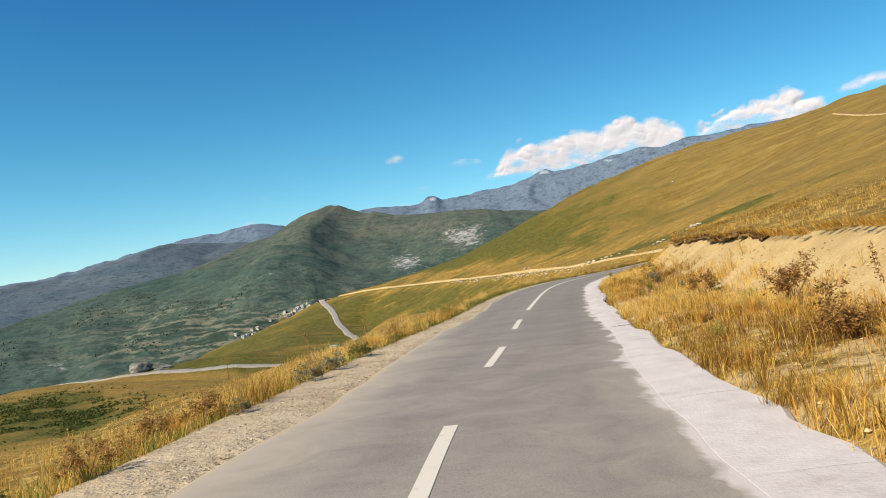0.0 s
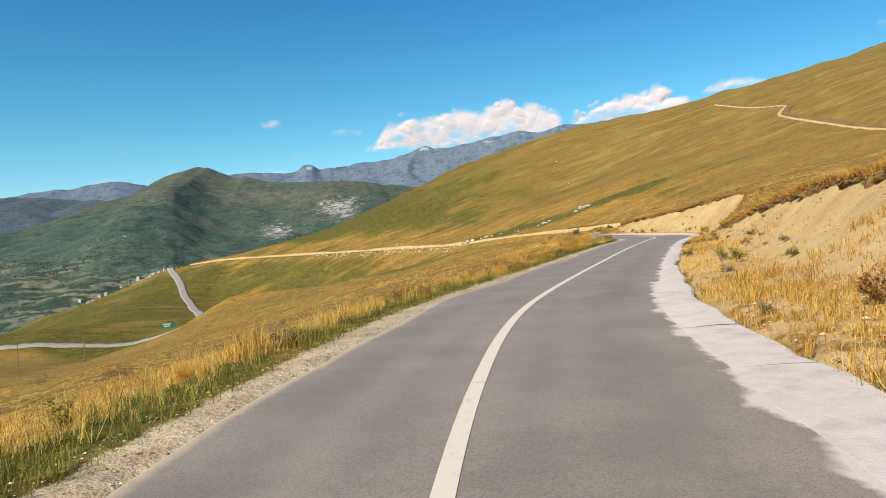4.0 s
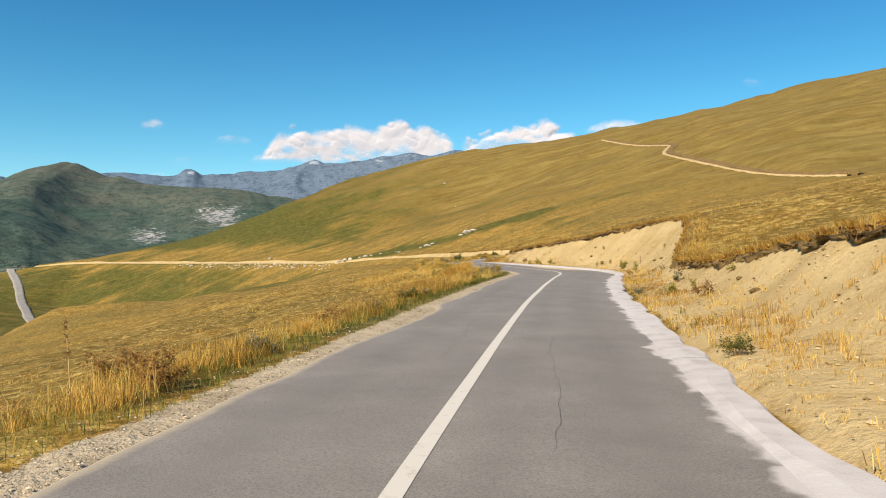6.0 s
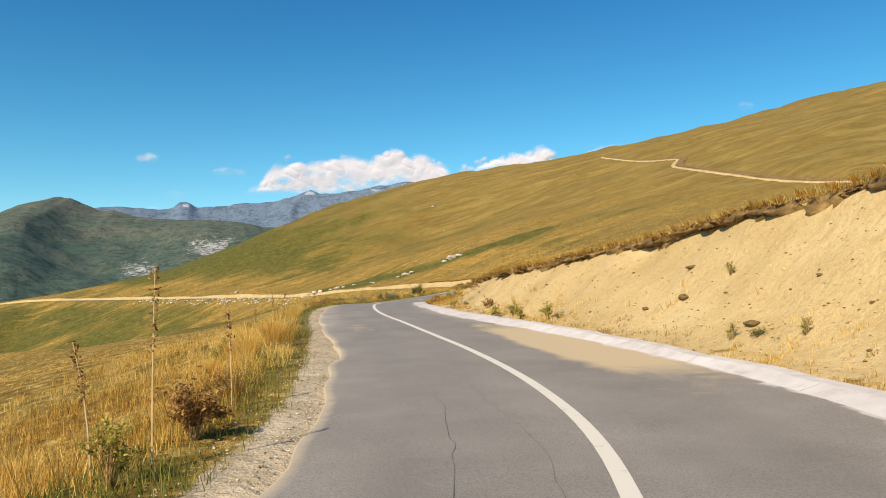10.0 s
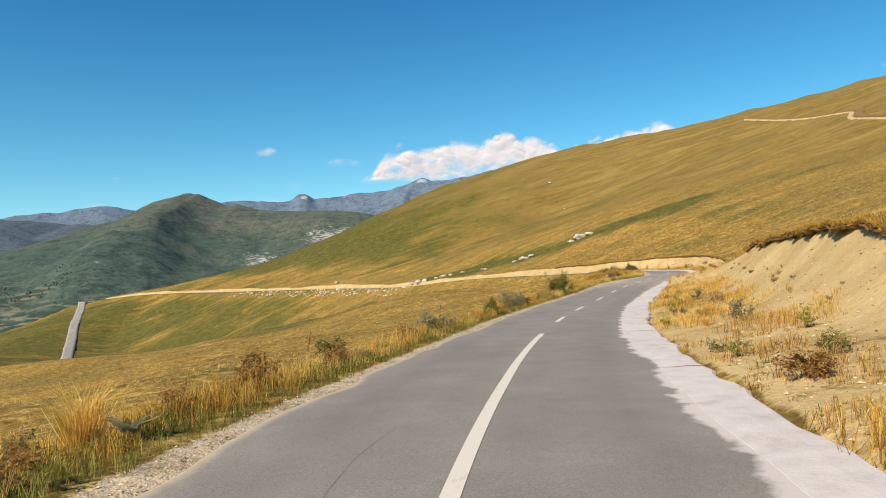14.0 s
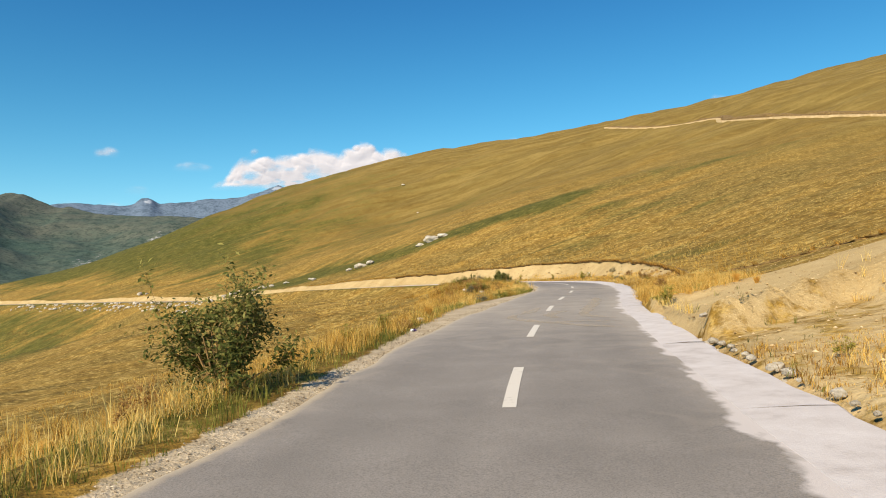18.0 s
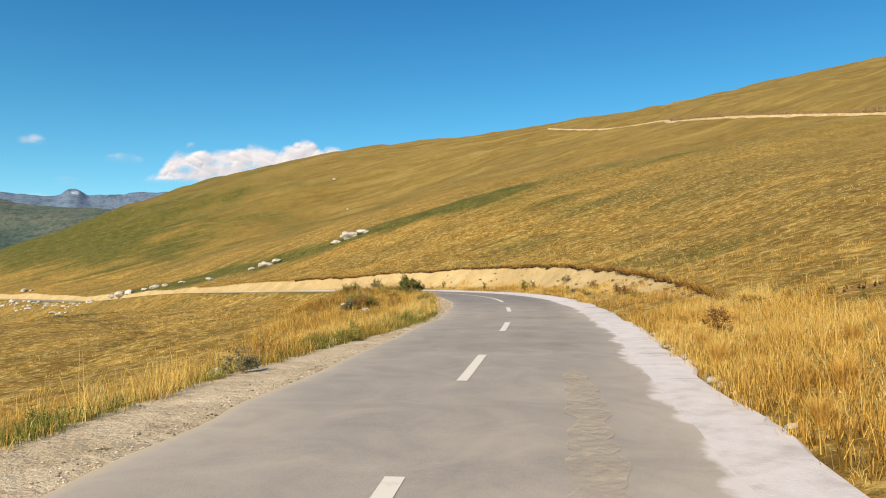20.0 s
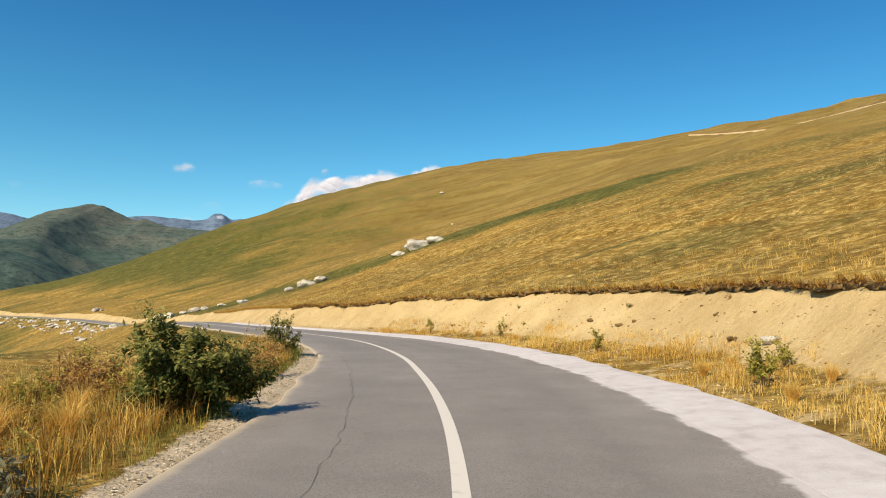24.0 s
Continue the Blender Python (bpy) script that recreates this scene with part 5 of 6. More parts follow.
# ---------------------------------------------------------------- shrubs and weeds
def leaves(rng, centres, normals, size, tint):
    """Folded leaves at those places, as points, faces and tints."""
    n = len(centres)
    a = rng.randn(n, 3)
    a -= (a * normals).sum(1)[:, None] * normals
    a /= np.linalg.norm(a, axis=1)[:, None]
    c = np.cross(normals, a)
    s = (size * (0.6 + 0.8 * rng.rand(n)))[:, None]
    p = np.stack([centres - a * s, centres + c * s * 0.42 + normals * s * 0.15, centres + a * s, centres - c * s * 0.42 + normals * s * 0.15], 1).reshape(-1, 3)
    k = 4 * np.arange(n)[:, None]
    return p, np.concatenate([k + [0, 1, 2], k + [0, 2, 3]]), np.repeat(tint, 4)


# torn roots and dead stems in the face of the turf
rng = np.random.RandomState(78)
rs = rng.choice(len(TURF), 30000)
rs = rs[value_noise(TURF[rs], 0 * rs, 1.6, 140) + 0.5 * rng.randn(len(rs)) > -0.2]
rd = turf_d[rs] - 0.34 + 0.22 * rng.rand(len(rs))
rx, ry = (on_lip(LINE[li, k])[rs] + rd * on_lip(RIGHT[li, k])[rs] for k in (0, 1))
rz = turf_z[rs] + 0.08 - (thick[rs] * 1.25 + 0.08) * rng.rand(len(rs)) ** 1.3
rn = rng.randn(len(rs), 3)
v, f, t = leaves(rng, np.stack([rx, ry, rz], 1), rn / np.linalg.norm(rn, axis=1)[:, None], 0.05, np.clip(0.15 + 0.3 * rng.randn(len(rs)), 0, 1))
tagged(part_raw("turf_roots", v, f, RUST, None, (("tint", t),)), "torn brown roots hanging from the turf edge", "roots", kind="stuff")


def tube(bm, a, b, r0, r1, sides=5):
    a, b = Vector(a), Vector(b)
    q = (b - a).to_track_quat("Z", "Y")
    rings = []
    for p, r in ((a, r0), (b, r1)):
        rings.append([bm.verts.new(p + q @ Vector((r * math.cos(2 * math.pi * k / sides), r * math.sin(2 * math.pi * k / sides), 0))) for k in range(sides)])
    for k in range(sides):
        bm.faces.new((rings[0][k], rings[0][(k + 1) % sides], rings[1][(k + 1) % sides], rings[1][k]))


def bush(y, d, wide, tall, material, label, seed, count=900, leaf=0.05, name="bush"):
    """A many-stemmed bush: stems that fork out of one root, and sprays of leaves round their outer halves."""
    rng = np.random.RandomState(seed)
    count, wide = int(count * 1.6), wide * 0.9
    base = beside(y, d)
    thing = new(name)
    thing.location = base
    tagged(thing, label, name.replace("_", " "), "roadside shrubs")
    bm = bmesh.new()
    cs, ns = [], []
    stems = 9 + int(6 * wide)
    for k in range(stems):
        t, out = rng.rand() * 2 * np.pi, 0.25 + 0.75 * rng.rand()
        tip = np.array([math.cos(t) * wide * 0.5 * out, math.sin(t) * wide * 0.5 * out, tall * (0.3 + 0.85 * rng.rand() ** 1.4) * (1.1 - 0.45 * out ** 2)])
        mid = tip * 0.5 + np.array([0, 0, 0.12 * tall]) + rng.randn(3) * 0.05 * wide
        tube(bm, (0, 0, -0.08), mid, 0.012 * tall + 0.004, 0.007 * tall)
        tube(bm, mid, tip, 0.007 * tall, 0.002)
        for j in range(4):
            twig = mid + (tip - mid) * (0.2 + 0.7 * rng.rand())
            end = twig + rng.randn(3) * 0.15 * wide + np.array([0, 0, 0.10 * tall])
            end[2] = max(end[2], 0.06)
            tube(bm, twig, end, 0.004 * tall, 0.001, 3)
            m = count // (stems * 5)
            u = rng.rand(m)[:, None]
            cs.append(twig + (end - twig) * u + rng.randn(m, 3) * 0.036 * wide)
        m = count // (stems * 5)
        u = 0.1 + 0.95 * rng.rand(m)[:, None]
        cs.append(mid + (tip - mid) * u + rng.randn(m, 3) * 0.032 * wide)
    cs = np.concatenate(cs)
    cs[:, 2] = np.maximum(cs[:, 2], 0.04)
    ns = rng.randn(len(cs), 3) * 0.7 + np.array([0, 0, 0.8]) + cs / max(wide, 0.1) * np.array([1, 1, 0.3])
    ns /= np.linalg.norm(ns, axis=1)[:, None]
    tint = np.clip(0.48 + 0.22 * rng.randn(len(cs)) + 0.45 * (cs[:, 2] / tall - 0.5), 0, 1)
    part("branching", bm, STEM, thing)
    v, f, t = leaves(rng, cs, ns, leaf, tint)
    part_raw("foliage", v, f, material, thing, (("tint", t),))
    return thing


def rosette(y, d, size, seed):
    """A broad-leaved rosette: long felted leaves that arch out of one crown."""
    rng = np.random.RandomState(seed)
    thing = new("mullein")
    thing.location = beside(y, d)
    tagged(thing, "broad grey-green mullein rosette at the gravel's edge", "plant", "roadside rosettes")
    for k in range(11):
        t, rise = k * 2.4 + rng.rand() * 0.5, 0.45 + 0.85 * rng.rand()
        L, W = size * (0.7 + 0.4 * rng.rand()), size * 0.17
        bm = bmesh.new()
        rows = []
        for u in np.linspace(0, 1, 6):
            r, z = L * u * (1 - 0.25 * rise * (1 - u)), L * rise * (1.15 * u - 0.45 * u * u) + 0.02
            w = W * math.sin(math.pi * min(0.97, 0.12 + 0.86 * u)) ** 0.8
            c, s = math.cos(t), math.sin(t)
            rows.append([bm.verts.new((c * r - s * o * w, s * r + c * o * w, z + abs(o) * 0.25 * w)) for o in (-1, 0, 1)])
        for a, b2 in zip(rows, rows[1:]):
            for j in range(2):
                bm.faces.new((a[j], a[j + 1], b2[j + 1], b2[j]))
        for fc in bm.faces:
            fc.smooth = True
        ob = part("leaf", bm, SAGE, thing)
        ob.data.attributes.new("tint", "FLOAT", "POINT").data.foreach_set("value", np.full(len(ob.data.vertices), 0.45 + 0.5 * rng.rand(), np.float32))
    return thing


def stalk(y, d, tall, seed):
    """A dead flower stalk: one leaning stem with a knobbly seed head and a few dry leaves."""
    rng = np.random.RandomState(seed)
    thing = new("dry_stalk")
    thing.location = beside(y, d)
    tagged(thing, "tall dead flower stalk standing out of dry grass", "plant", "dead stalks")
    lean = rng.randn(2) * 0.10
    bm = bmesh.new()
    pts = [Vector((lean[0] * tall * u * u, lean[1] * tall * u * u, tall * u)) for u in np.linspace(0, 1, 6)]
    for a, b2, u in zip(pts, pts[1:], range(5)):
        tube(bm, a, b2, 0.011 - 0.0014 * u, 0.0096 - 0.0014 * u)
    part("stem", bm, STRAW, thing)
    cs = np.array([pts[3].lerp(pts[5], rng.rand()) for _ in range(90)]) + rng.randn(90, 3) * 0.018
    ns = rng.randn(90, 3)
    ns /= np.linalg.norm(ns, axis=1)[:, None]
    v, f, t = leaves(rng, cs, ns, 0.022, rng.rand(90))
    part_raw("seed_head", v, f, RUST, thing, (("tint", t),))
    return thing


GREENISH, GREYISH, RUSTY = "leafy green bush beside the road", "grey-green low shrub at the verge", "rust-brown dry weed clump"
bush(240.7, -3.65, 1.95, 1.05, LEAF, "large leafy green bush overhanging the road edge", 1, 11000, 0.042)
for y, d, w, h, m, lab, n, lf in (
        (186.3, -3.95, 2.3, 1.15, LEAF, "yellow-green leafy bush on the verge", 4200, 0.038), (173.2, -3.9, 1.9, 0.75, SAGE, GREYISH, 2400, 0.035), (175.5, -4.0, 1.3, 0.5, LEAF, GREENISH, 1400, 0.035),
        (161.2, -4.0, 1.7, 0.55, SAGE, GREYISH, 2200, 0.035), (159.0, -4.4, 1.2, 0.6, RUST, RUSTY, 1200, 0.03), (168.9, -3.8, 1.2, 0.6, LEAF, GREENISH, 1600, 0.035), (175.1, -4.0, 0.9, 0.5, SAGE, GREYISH, 900, 0.03),
        (231.8, -7.4, 1.3, 0.6, WEED, GREENISH, 1300, 0.035), (228.0, -7.6, 1.0, 0.5, SAGE, GREYISH, 900, 0.035), (240.3, -7.6, 1.4, 0.7, LEAF, GREENISH, 1700, 0.04), (250.0, -6.6, 1.1, 0.9, LEAF, GREENISH, 1200, 0.04),
        (236.4, -4.6, 1.4, 0.6, LEAF, "yellow-green weeds crowding the verge", 1800, 0.035), (238.6, -6.0, 1.1, 0.7, SAGE, GREYISH, 1200, 0.035), (252.5, -3.8, 1.2, 1.0, LEAF, GREENISH, 1200, 0.04),
        (98.9, -4.4, 1.4, 0.6, SAGE, GREYISH, 1700, 0.04), (96.5, -4.9, 0.8, 0.5, SAGE, GREYISH, 800, 0.035), (104.0, -3.9, 0.9, 0.5, RUST, RUSTY, 900, 0.03),
        (70.0, -5.6, 1.2, 0.7, RUST, RUSTY, 1400, 0.03), (66.4, -5.2, 1.6, 0.7, SAGE, GREYISH, 1800, 0.035), (61.0, -4.8, 1.0, 0.6, RUST, RUSTY, 1000, 0.03), (83.0, -4.3, 0.9, 0.4, LEAF, GREENISH, 900, 0.03),
        (10.0, -4.8, 1.3, 0.55, RUST, RUSTY, 1500, 0.03), (6.5, -4.6, 1.0, 0.5, LEAF, GREENISH, 1100, 0.03), (17.0, -4.9, 1.2, 0.6, RUST, RUSTY, 1300, 0.03), (25.0, -4.6, 1.0, 0.6, RUST, RUSTY, 1000, 0.03), (148.5, -4.1, 0.9, 0.6, RUST, RUSTY, 900, 0.03), (152.0, -4.0, 0.9, 0.5, LEAF, GREENISH, 900, 0.03),
        (13.9, 5.4, 1.5, 0.75, RUST, RUSTY, 1900, 0.032), (9.5, 4.6, 1.4, 0.6, RUST, "brown dry thistle clump", 1700, 0.03), (20.0, 5.0, 1.1, 0.6, RUST, RUSTY, 1200, 0.03), (29.0, 4.8, 1.0, 0.5, SAGE, GREYISH, 900, 0.03),
        (156.1, 5.2, 0.9, 0.55, SAGE, GREYISH, 900, 0.03), (152.3, 5.6, 0.7, 0.4, LEAF, GREENISH, 700, 0.025), (147.1, 3.9, 1.2, 0.4, RUST, RUSTY, 1400, 0.03), (162.1, 4.1, 0.8, 0.7, LEAF, GREENISH, 800, 0.03), (169.3, 5.4, 0.9, 0.5, SAGE, GREYISH, 800, 0.03),
        (104.6, 4.6, 0.8, 0.5, LEAF, GREENISH, 1100, 0.03), (99.3, 4.2, 0.7, 0.7, LEAF, "yellow-green weed by the gutter", 600, 0.03), (108.9, 5.2, 0.9, 0.35, LEAF, GREENISH, 900, 0.028), (110.3, 5.0, 0.5, 0.5, LEAF, "yellow-green weed by the gutter", 500, 0.03), (106.6, 5.0, 0.8, 0.3, RUST, RUSTY, 700, 0.028), (122.0, 3.4, 0.6, 0.5, LEAF, "yellow-green weed by the gutter", 500, 0.03), (119.7, 3.6, 0.5, 0.4, LEAF, "yellow-green weed by the gutter", 500, 0.03),
        (121.2, 3.9, 0.8, 0.5, LEAF, GREENISH, 700, 0.03), (118.2, 4.0, 0.7, 0.6, LEAF, "yellow-green weed by the gutter", 700, 0.03), (125.7, 4.2, 0.8, 0.4, RUST, RUSTY, 700, 0.03),
        (243.3, 5.4, 1.1, 0.85, LEAF, "yellow-green leafy sapling by the gutter", 1500, 0.035), (244.6, 6.6, 0.8, 0.6, LEAF, GREENISH, 700, 0.03), (251.2, 5.2, 0.7, 0.7, LEAF, GREENISH, 700, 0.035), (258.0, 5.0, 0.6, 0.8, LEAF, GREENISH, 600, 0.035), (264.0, 4.6, 0.6, 0.8, LEAF, GREENISH, 600, 0.035), (240.0, 7.4, 1.3, 0.5, SAGE, GREYISH, 1100, 0.03),
        (199.0, 3.7, 1.1, 0.6, LEAF, "yellow-green weed by the gutter", 1300, 0.03), (201.5, 5.2, 0.8, 0.4, WEED, GREENISH, 700, 0.03), (210.0, 4.6, 1.0, 0.5, RUST, RUSTY, 900, 0.03), (226.0, 5.6, 1.2, 0.5, RUST, RUSTY, 1200, 0.03), (232.0, 6.0, 1.0, 0.5, RUST, RUSTY, 900, 0.03),
        (62.8, 4.6, 0.9, 0.45, LEAF, GREENISH, 800, 0.03), (69.4, 6.5, 0.7, 0.35, RUST, RUSTY, 600, 0.03), (76.0, 5.8, 0.7, 0.35, RUST, RUSTY, 600, 0.03), (85.2, 4.9, 0.7, 0.35, SAGE, GREYISH, 600, 0.03), (79.9, 4.8, 0.9, 0.35, RUST, RUSTY, 700, 0.03), (82.0, 4.2, 0.6, 0.3, LEAF, GREENISH, 500, 0.025), (51.5, 4.8, 0.8, 0.4, RUST, RUSTY, 700, 0.03)):
    if d > FOOT[at_y(y)] + 0.2 and 60 < y < 130:      # none grow on the bare face
        continue
    if d > 0:        # on the cutting's side they are thin and yellowed
        m, n, w = WEED if m is LEAF else m, int(0.55 * n), 0.8 * w
    bush(y, d, w, h, m, lab, int(y * 10), n, lf, "bush" if h > 0.55 else "weed_clump")
# small weeds in many places: a few kinds, repeated
kinds = [bush(*k) for k in ((30.5, -4.2, 0.6, 0.4, WEED, "yellow-green weed tuft in the verge", 901, 420, 0.024, "weed_clump"), (35.2, -4.0, 0.7, 0.45, RUST, "rust-brown dead weed in the verge", 902, 480, 0.022, "weed_clump"),
                            (41.0, -4.4, 0.6, 0.3, SAGE, "grey-green weed in the verge", 903, 460, 0.022, "weed_clump"), (46.3, -4.1, 0.8, 0.35, LEAF, "low green weed in the verge", 904, 520, 0.024, "weed_clump"),
                            (49.0, -4.5, 0.5, 0.55, WEED, "tall yellowing weed in the verge", 905, 380, 0.022, "weed_clump"), (93.0, -4.1, 0.9, 0.4, RUST, "spreading brown weed in the verge", 906, 620, 0.024, "weed_clump"))]
rng = np.random.RandomState(66)
weeds = [(y, -(W1[at_y(y)] + 0.25 + 2.3 * rng.rand() ** 1.5), rng.uniform(0.6, 1.25)) for y in rng.uniform(0, 258, 150)]
weeds += [(y, KERB[at_y(y)] + 0.25 + 2.6 * rng.rand(), rng.uniform(0.45, 0.95)) for y in rng.uniform(0, 262, 90)]
weeds += [(rng.uniform(228, 250), -(3.4 + 4.0 * rng.rand()), rng.uniform(0.8, 1.6)) for k in range(44)]
weeds += [(y, FOOT[at_y(y)] + 0.3 + 1.7 * rng.rand(), rng.uniform(0.25, 0.45)) for y in rng.uniform(130, 262, 40)]
weeds = [w for w in weeds if not (190.5 < w[0] < 205 and w[1] > 0)]      # the sandy turnout is bare
for k, (y, d, size) in enumerate(weeds):
    copy_thing(kinds[rng.choice(6, p=[0.26, 0.14, 0.14, 0.18, 0.18, 0.10])], Matrix.Translation(beside(y, d)) @ pose(0, 0, 0, 0, 0, 360 * rng.rand()) @ Matrix.Scale(size, 4))

for y, d, sz in ((144.7, -3.75, 0.34), (121.2, -4.0, 0.28), (119.7, -4.3, 0.26), (99.8, -4.0, 0.32), (83.8, -4.0, 0.28), (236.0, -3.8, 0.3)):
    rosette(y, d, sz, int(y))
for y, d, h in ((102.7, -3.8, 1.7), (102.2, -4.1, 1.15), (101.5, -4.6, 0.9), (70.3, -6.2, 1.5), (65.4, -6.2, 1.2), (121.9, -4.2, 1.1), (119.2, -4.4, 1.3), (120.2, -5.0, 1.0), (97.2, -5.6, 1.3), (100.0, -6.6, 1.1), (106.0, -3.9, 1.2),
                (16.4, -4.6, 1.1), (21.8, -4.8, 1.2), (10.5, -5.2, 1.0), (245.0, -5.2, 1.2), (233.5, -4.2, 0.9), (152.0, -4.6, 1.0), (99.0, 4.4, 0.9), (8.5, 4.8, 1.1), (253.0, -5.0, 1.3)):
    stalk(y, d, h, int(10 * y))

# tall tussocks that stand out of the sward
def tussock(seed, blades_n=420):
    rng = np.random.RandomState(seed)
    r, t = 0.13 * np.sqrt(rng.rand(blades_n)), rng.rand(blades_n) * 2 * np.pi
    v, f, tint = blades(r * np.cos(t), r * np.sin(t), 0 * r, 0.55 + 0.45 * rng.rand(blades_n), 0.007 + 0.004 * rng.rand(blades_n), 0.12 + 0.75 * rng.rand(blades_n) ** 1.5, rng, np.clip(0.68 + 0.2 * rng.randn(blades_n), 0, 1), 0.45, t + 0.6 * rng.randn(blades_n))
    ob = part_raw("grass_tussock", v, f, DRY, None, (("tint", tint),))
    return tagged(ob, "tall golden tussock of dry grass on the verge", "grass tussock", "grass tussocks")


models = [tussock(k) for k in range(5)]
spots = [(145.0, -4.3, 0.95), (146.4, -4.4, 0.6), (58.6, -4.9, 0.7), (62.3, -4.0, 0.6), (10.0, -4.4, 0.6), (114.5, -4.2, 1.0), (115.3, -4.8, 1.0), (116.2, -4.3, 0.8), (116.9, -4.9, 0.9), (113.6, -4.9, 0.9), (112.6, -4.6, 0.9), (230.1, -4.2, 0.6), (231.2, -4.0, 0.6), (232.4, -3.8, 0.55),
         (229.3, -4.6, 0.7), (84.0, -4.6, 0.7), (86.0, -5.0, 0.8), (178.5, -4.3, 0.7), (180.2, -4.5, 0.7), (182.0, -4.2, 0.7), (191.5, -4.2, 0.6), (190.4, -4.6, 0.6)]
rng = np.random.RandomState(55)
spots += [(rng.uniform(2, 258), -(3.7 + 2.6 * rng.rand()), rng.uniform(0.4, 0.75)) for k in range(70)]
spots += [(y, KERB[at_y(y)] + 0.35 + 1.6 * rng.rand(), rng.uniform(0.3, 0.5)) for y in np.r_[rng.uniform(2, 52, 16), rng.uniform(140, 184, 12), rng.uniform(202, 262, 18)]]
spots += [(rng.uniform(228, 247), -(3.9 + 3.6 * rng.rand()), rng.uniform(0.4, 0.7)) for k in range(34)] + [(rng.uniform(199, 214), 3.5 + 3.2 * rng.rand(), rng.uniform(0.35, 0.6)) for k in range(30)]
for k, (y, d, tall) in reversed(list(enumerate(spots))):
    m = Matrix.Translation(beside(y, d)) @ pose(0, 0, 0, 0, 0, 360 * rng.rand()) @ Matrix.Scale(tall, 4)
    if k < len(models):
        models[k].matrix_basis = m
    else:
        copy_thing(models[k % len(models)], m)

# ---------------------------------------------------------------- stones
def rock(x, y, size, seed, label, squash=(1, 1, 0.6), sink=0.35, material=None):
    bm = boulder(1.0, seed, 3 if size > 0.8 else 2)
    ob = part("rock", bm, material or ROCK)
    ob.matrix_basis = Matrix.LocRotScale((x, y, ground_z(x, y) + size * squash[2] * (1 - sink) * 0.6), Euler((0, 0, seed * 1.7)), Vector(squash) * size)
    return tagged(ob, label, "rock", "rocks on the hillside")


PALE = "pale limestone outcrop in the hillside grass"
rng = np.random.RandomState(12)
for x, y, size in ((108.0, 323.9, 2.6), (110.0, 322.3, 1.7), (105.6, 325.0, 1.5), (94.0, 332.1, 2.2), (96.0, 330.7, 1.6), (92.0, 334.0, 1.3), (77.0, 368.8, 1.9), (79.0, 366.0, 1.3), (82, 361, 1.1), (86, 350, 0.9), (75, 371, 1.2), (85.5, 343, 1.3),
                   (70.3, 379.5, 2.4), (72.0, 377.0, 1.9), (68.8, 384.0, 1.8), (43.5, 459.6, 2.2), (46.0, 455.0, 1.3), (154, 471, 1.2), (163, 520, 1.4)):
    rock(x, y, size * 0.56, int(x * 7 + y), PALE, (1.25, 0.9, 0.62))
CRAG = plain("dark_crag", [(0.3, (0.07, 0.075, 0.06)), (0.5, (0.17, 0.17, 0.15)), (0.75, (0.34, 0.33, 0.31))], 0.5, 0.95, 8.0, 1.5, 0.5)
rock(-175, 384, 8.0, 77, "dark limestone knoll on the valley's brink", (1.35, 0.8, 0.55), 0.6, CRAG)
rock(-160, 379, 5.0, 78, "dark limestone knoll on the valley's brink", (1.2, 0.8, 0.4), 0.6, CRAG)
for k in range(150):       # tumbled blocks on the fill below the far stretch of road
    i = rng.randint(at_y(365), at_y(520))
    d = -4.5 - 5.0 * rng.rand() ** 1.3
    rock(LINE[i, 0] + d * RIGHT[i, 0], LINE[i, 1] + d * RIGHT[i, 1], 0.25 + 0.55 * rng.rand() ** 2, 900 + k, "tumbled pale block below the road", (1.2, 0.9, 0.7))
for y, d, size in ((223.6, -5.9, 0.15), (222.9, -5.5, 0.10), (219.2, -6.9, 0.18), (198.6, -4.6, 0.12), (196.9, -3.6, 0.12), (210.4, -6.4, 0.2), (227.5, -6.6, 0.2), (231.0, -8.0, 0.2), (209.5, -5.9, 0.28), (246.0, 7.3, 0.2)):
    p = beside(y, d)
    rock(p[0], p[1], size, int(100 * y), "pale stone lying in the roadside grass", (1.3, 1, 0.7))

rng = np.random.RandomState(31)
for k in range(130):
    y = rng.uniform(62, 128) if k < 62 else rng.uniform(150, 190) if k < 74 else rng.uniform(212, 268)
    d = FOOT[at_y(y)] + 0.2 + (lip_all[at_y(y)] - FOOT[at_y(y)] - 0.5) * rng.rand()
    p = beside(y, d)
    ob = rock(p[0], p[1], 0.035 + 0.11 * rng.rand() ** 3, 3100 + k, "dark sod fallen from the turf onto the loam", (1.5, 1, 0.6), 0.35, SOD)
    ob.name = "fallen_sod"
    tagged(ob, "dark sod fallen from the turf onto the loam", "sod", "fallen sods")

# broken lumps of the gutter's outer edge beside the ramp
rng = np.random.RandomState(35)
for k in range(150):
    y = rng.uniform(171, 191.5) if k < 96 else rng.uniform(203, 213)
    p = beside(y, KERB[at_y(y)] + 0.05 + 0.14 * rng.rand())
    ob = rock(p[0], p[1], 0.03 + 0.055 * rng.rand() ** 2, 4100 + k, "broken lump of pale concrete beside the gutter", (1.4, 1, 0.8), 0.5, ROCK)
    ob.name = "concrete_lump"
    tagged(ob, "broken lump of pale concrete beside the gutter", "rubble", "broken gutter lumps")

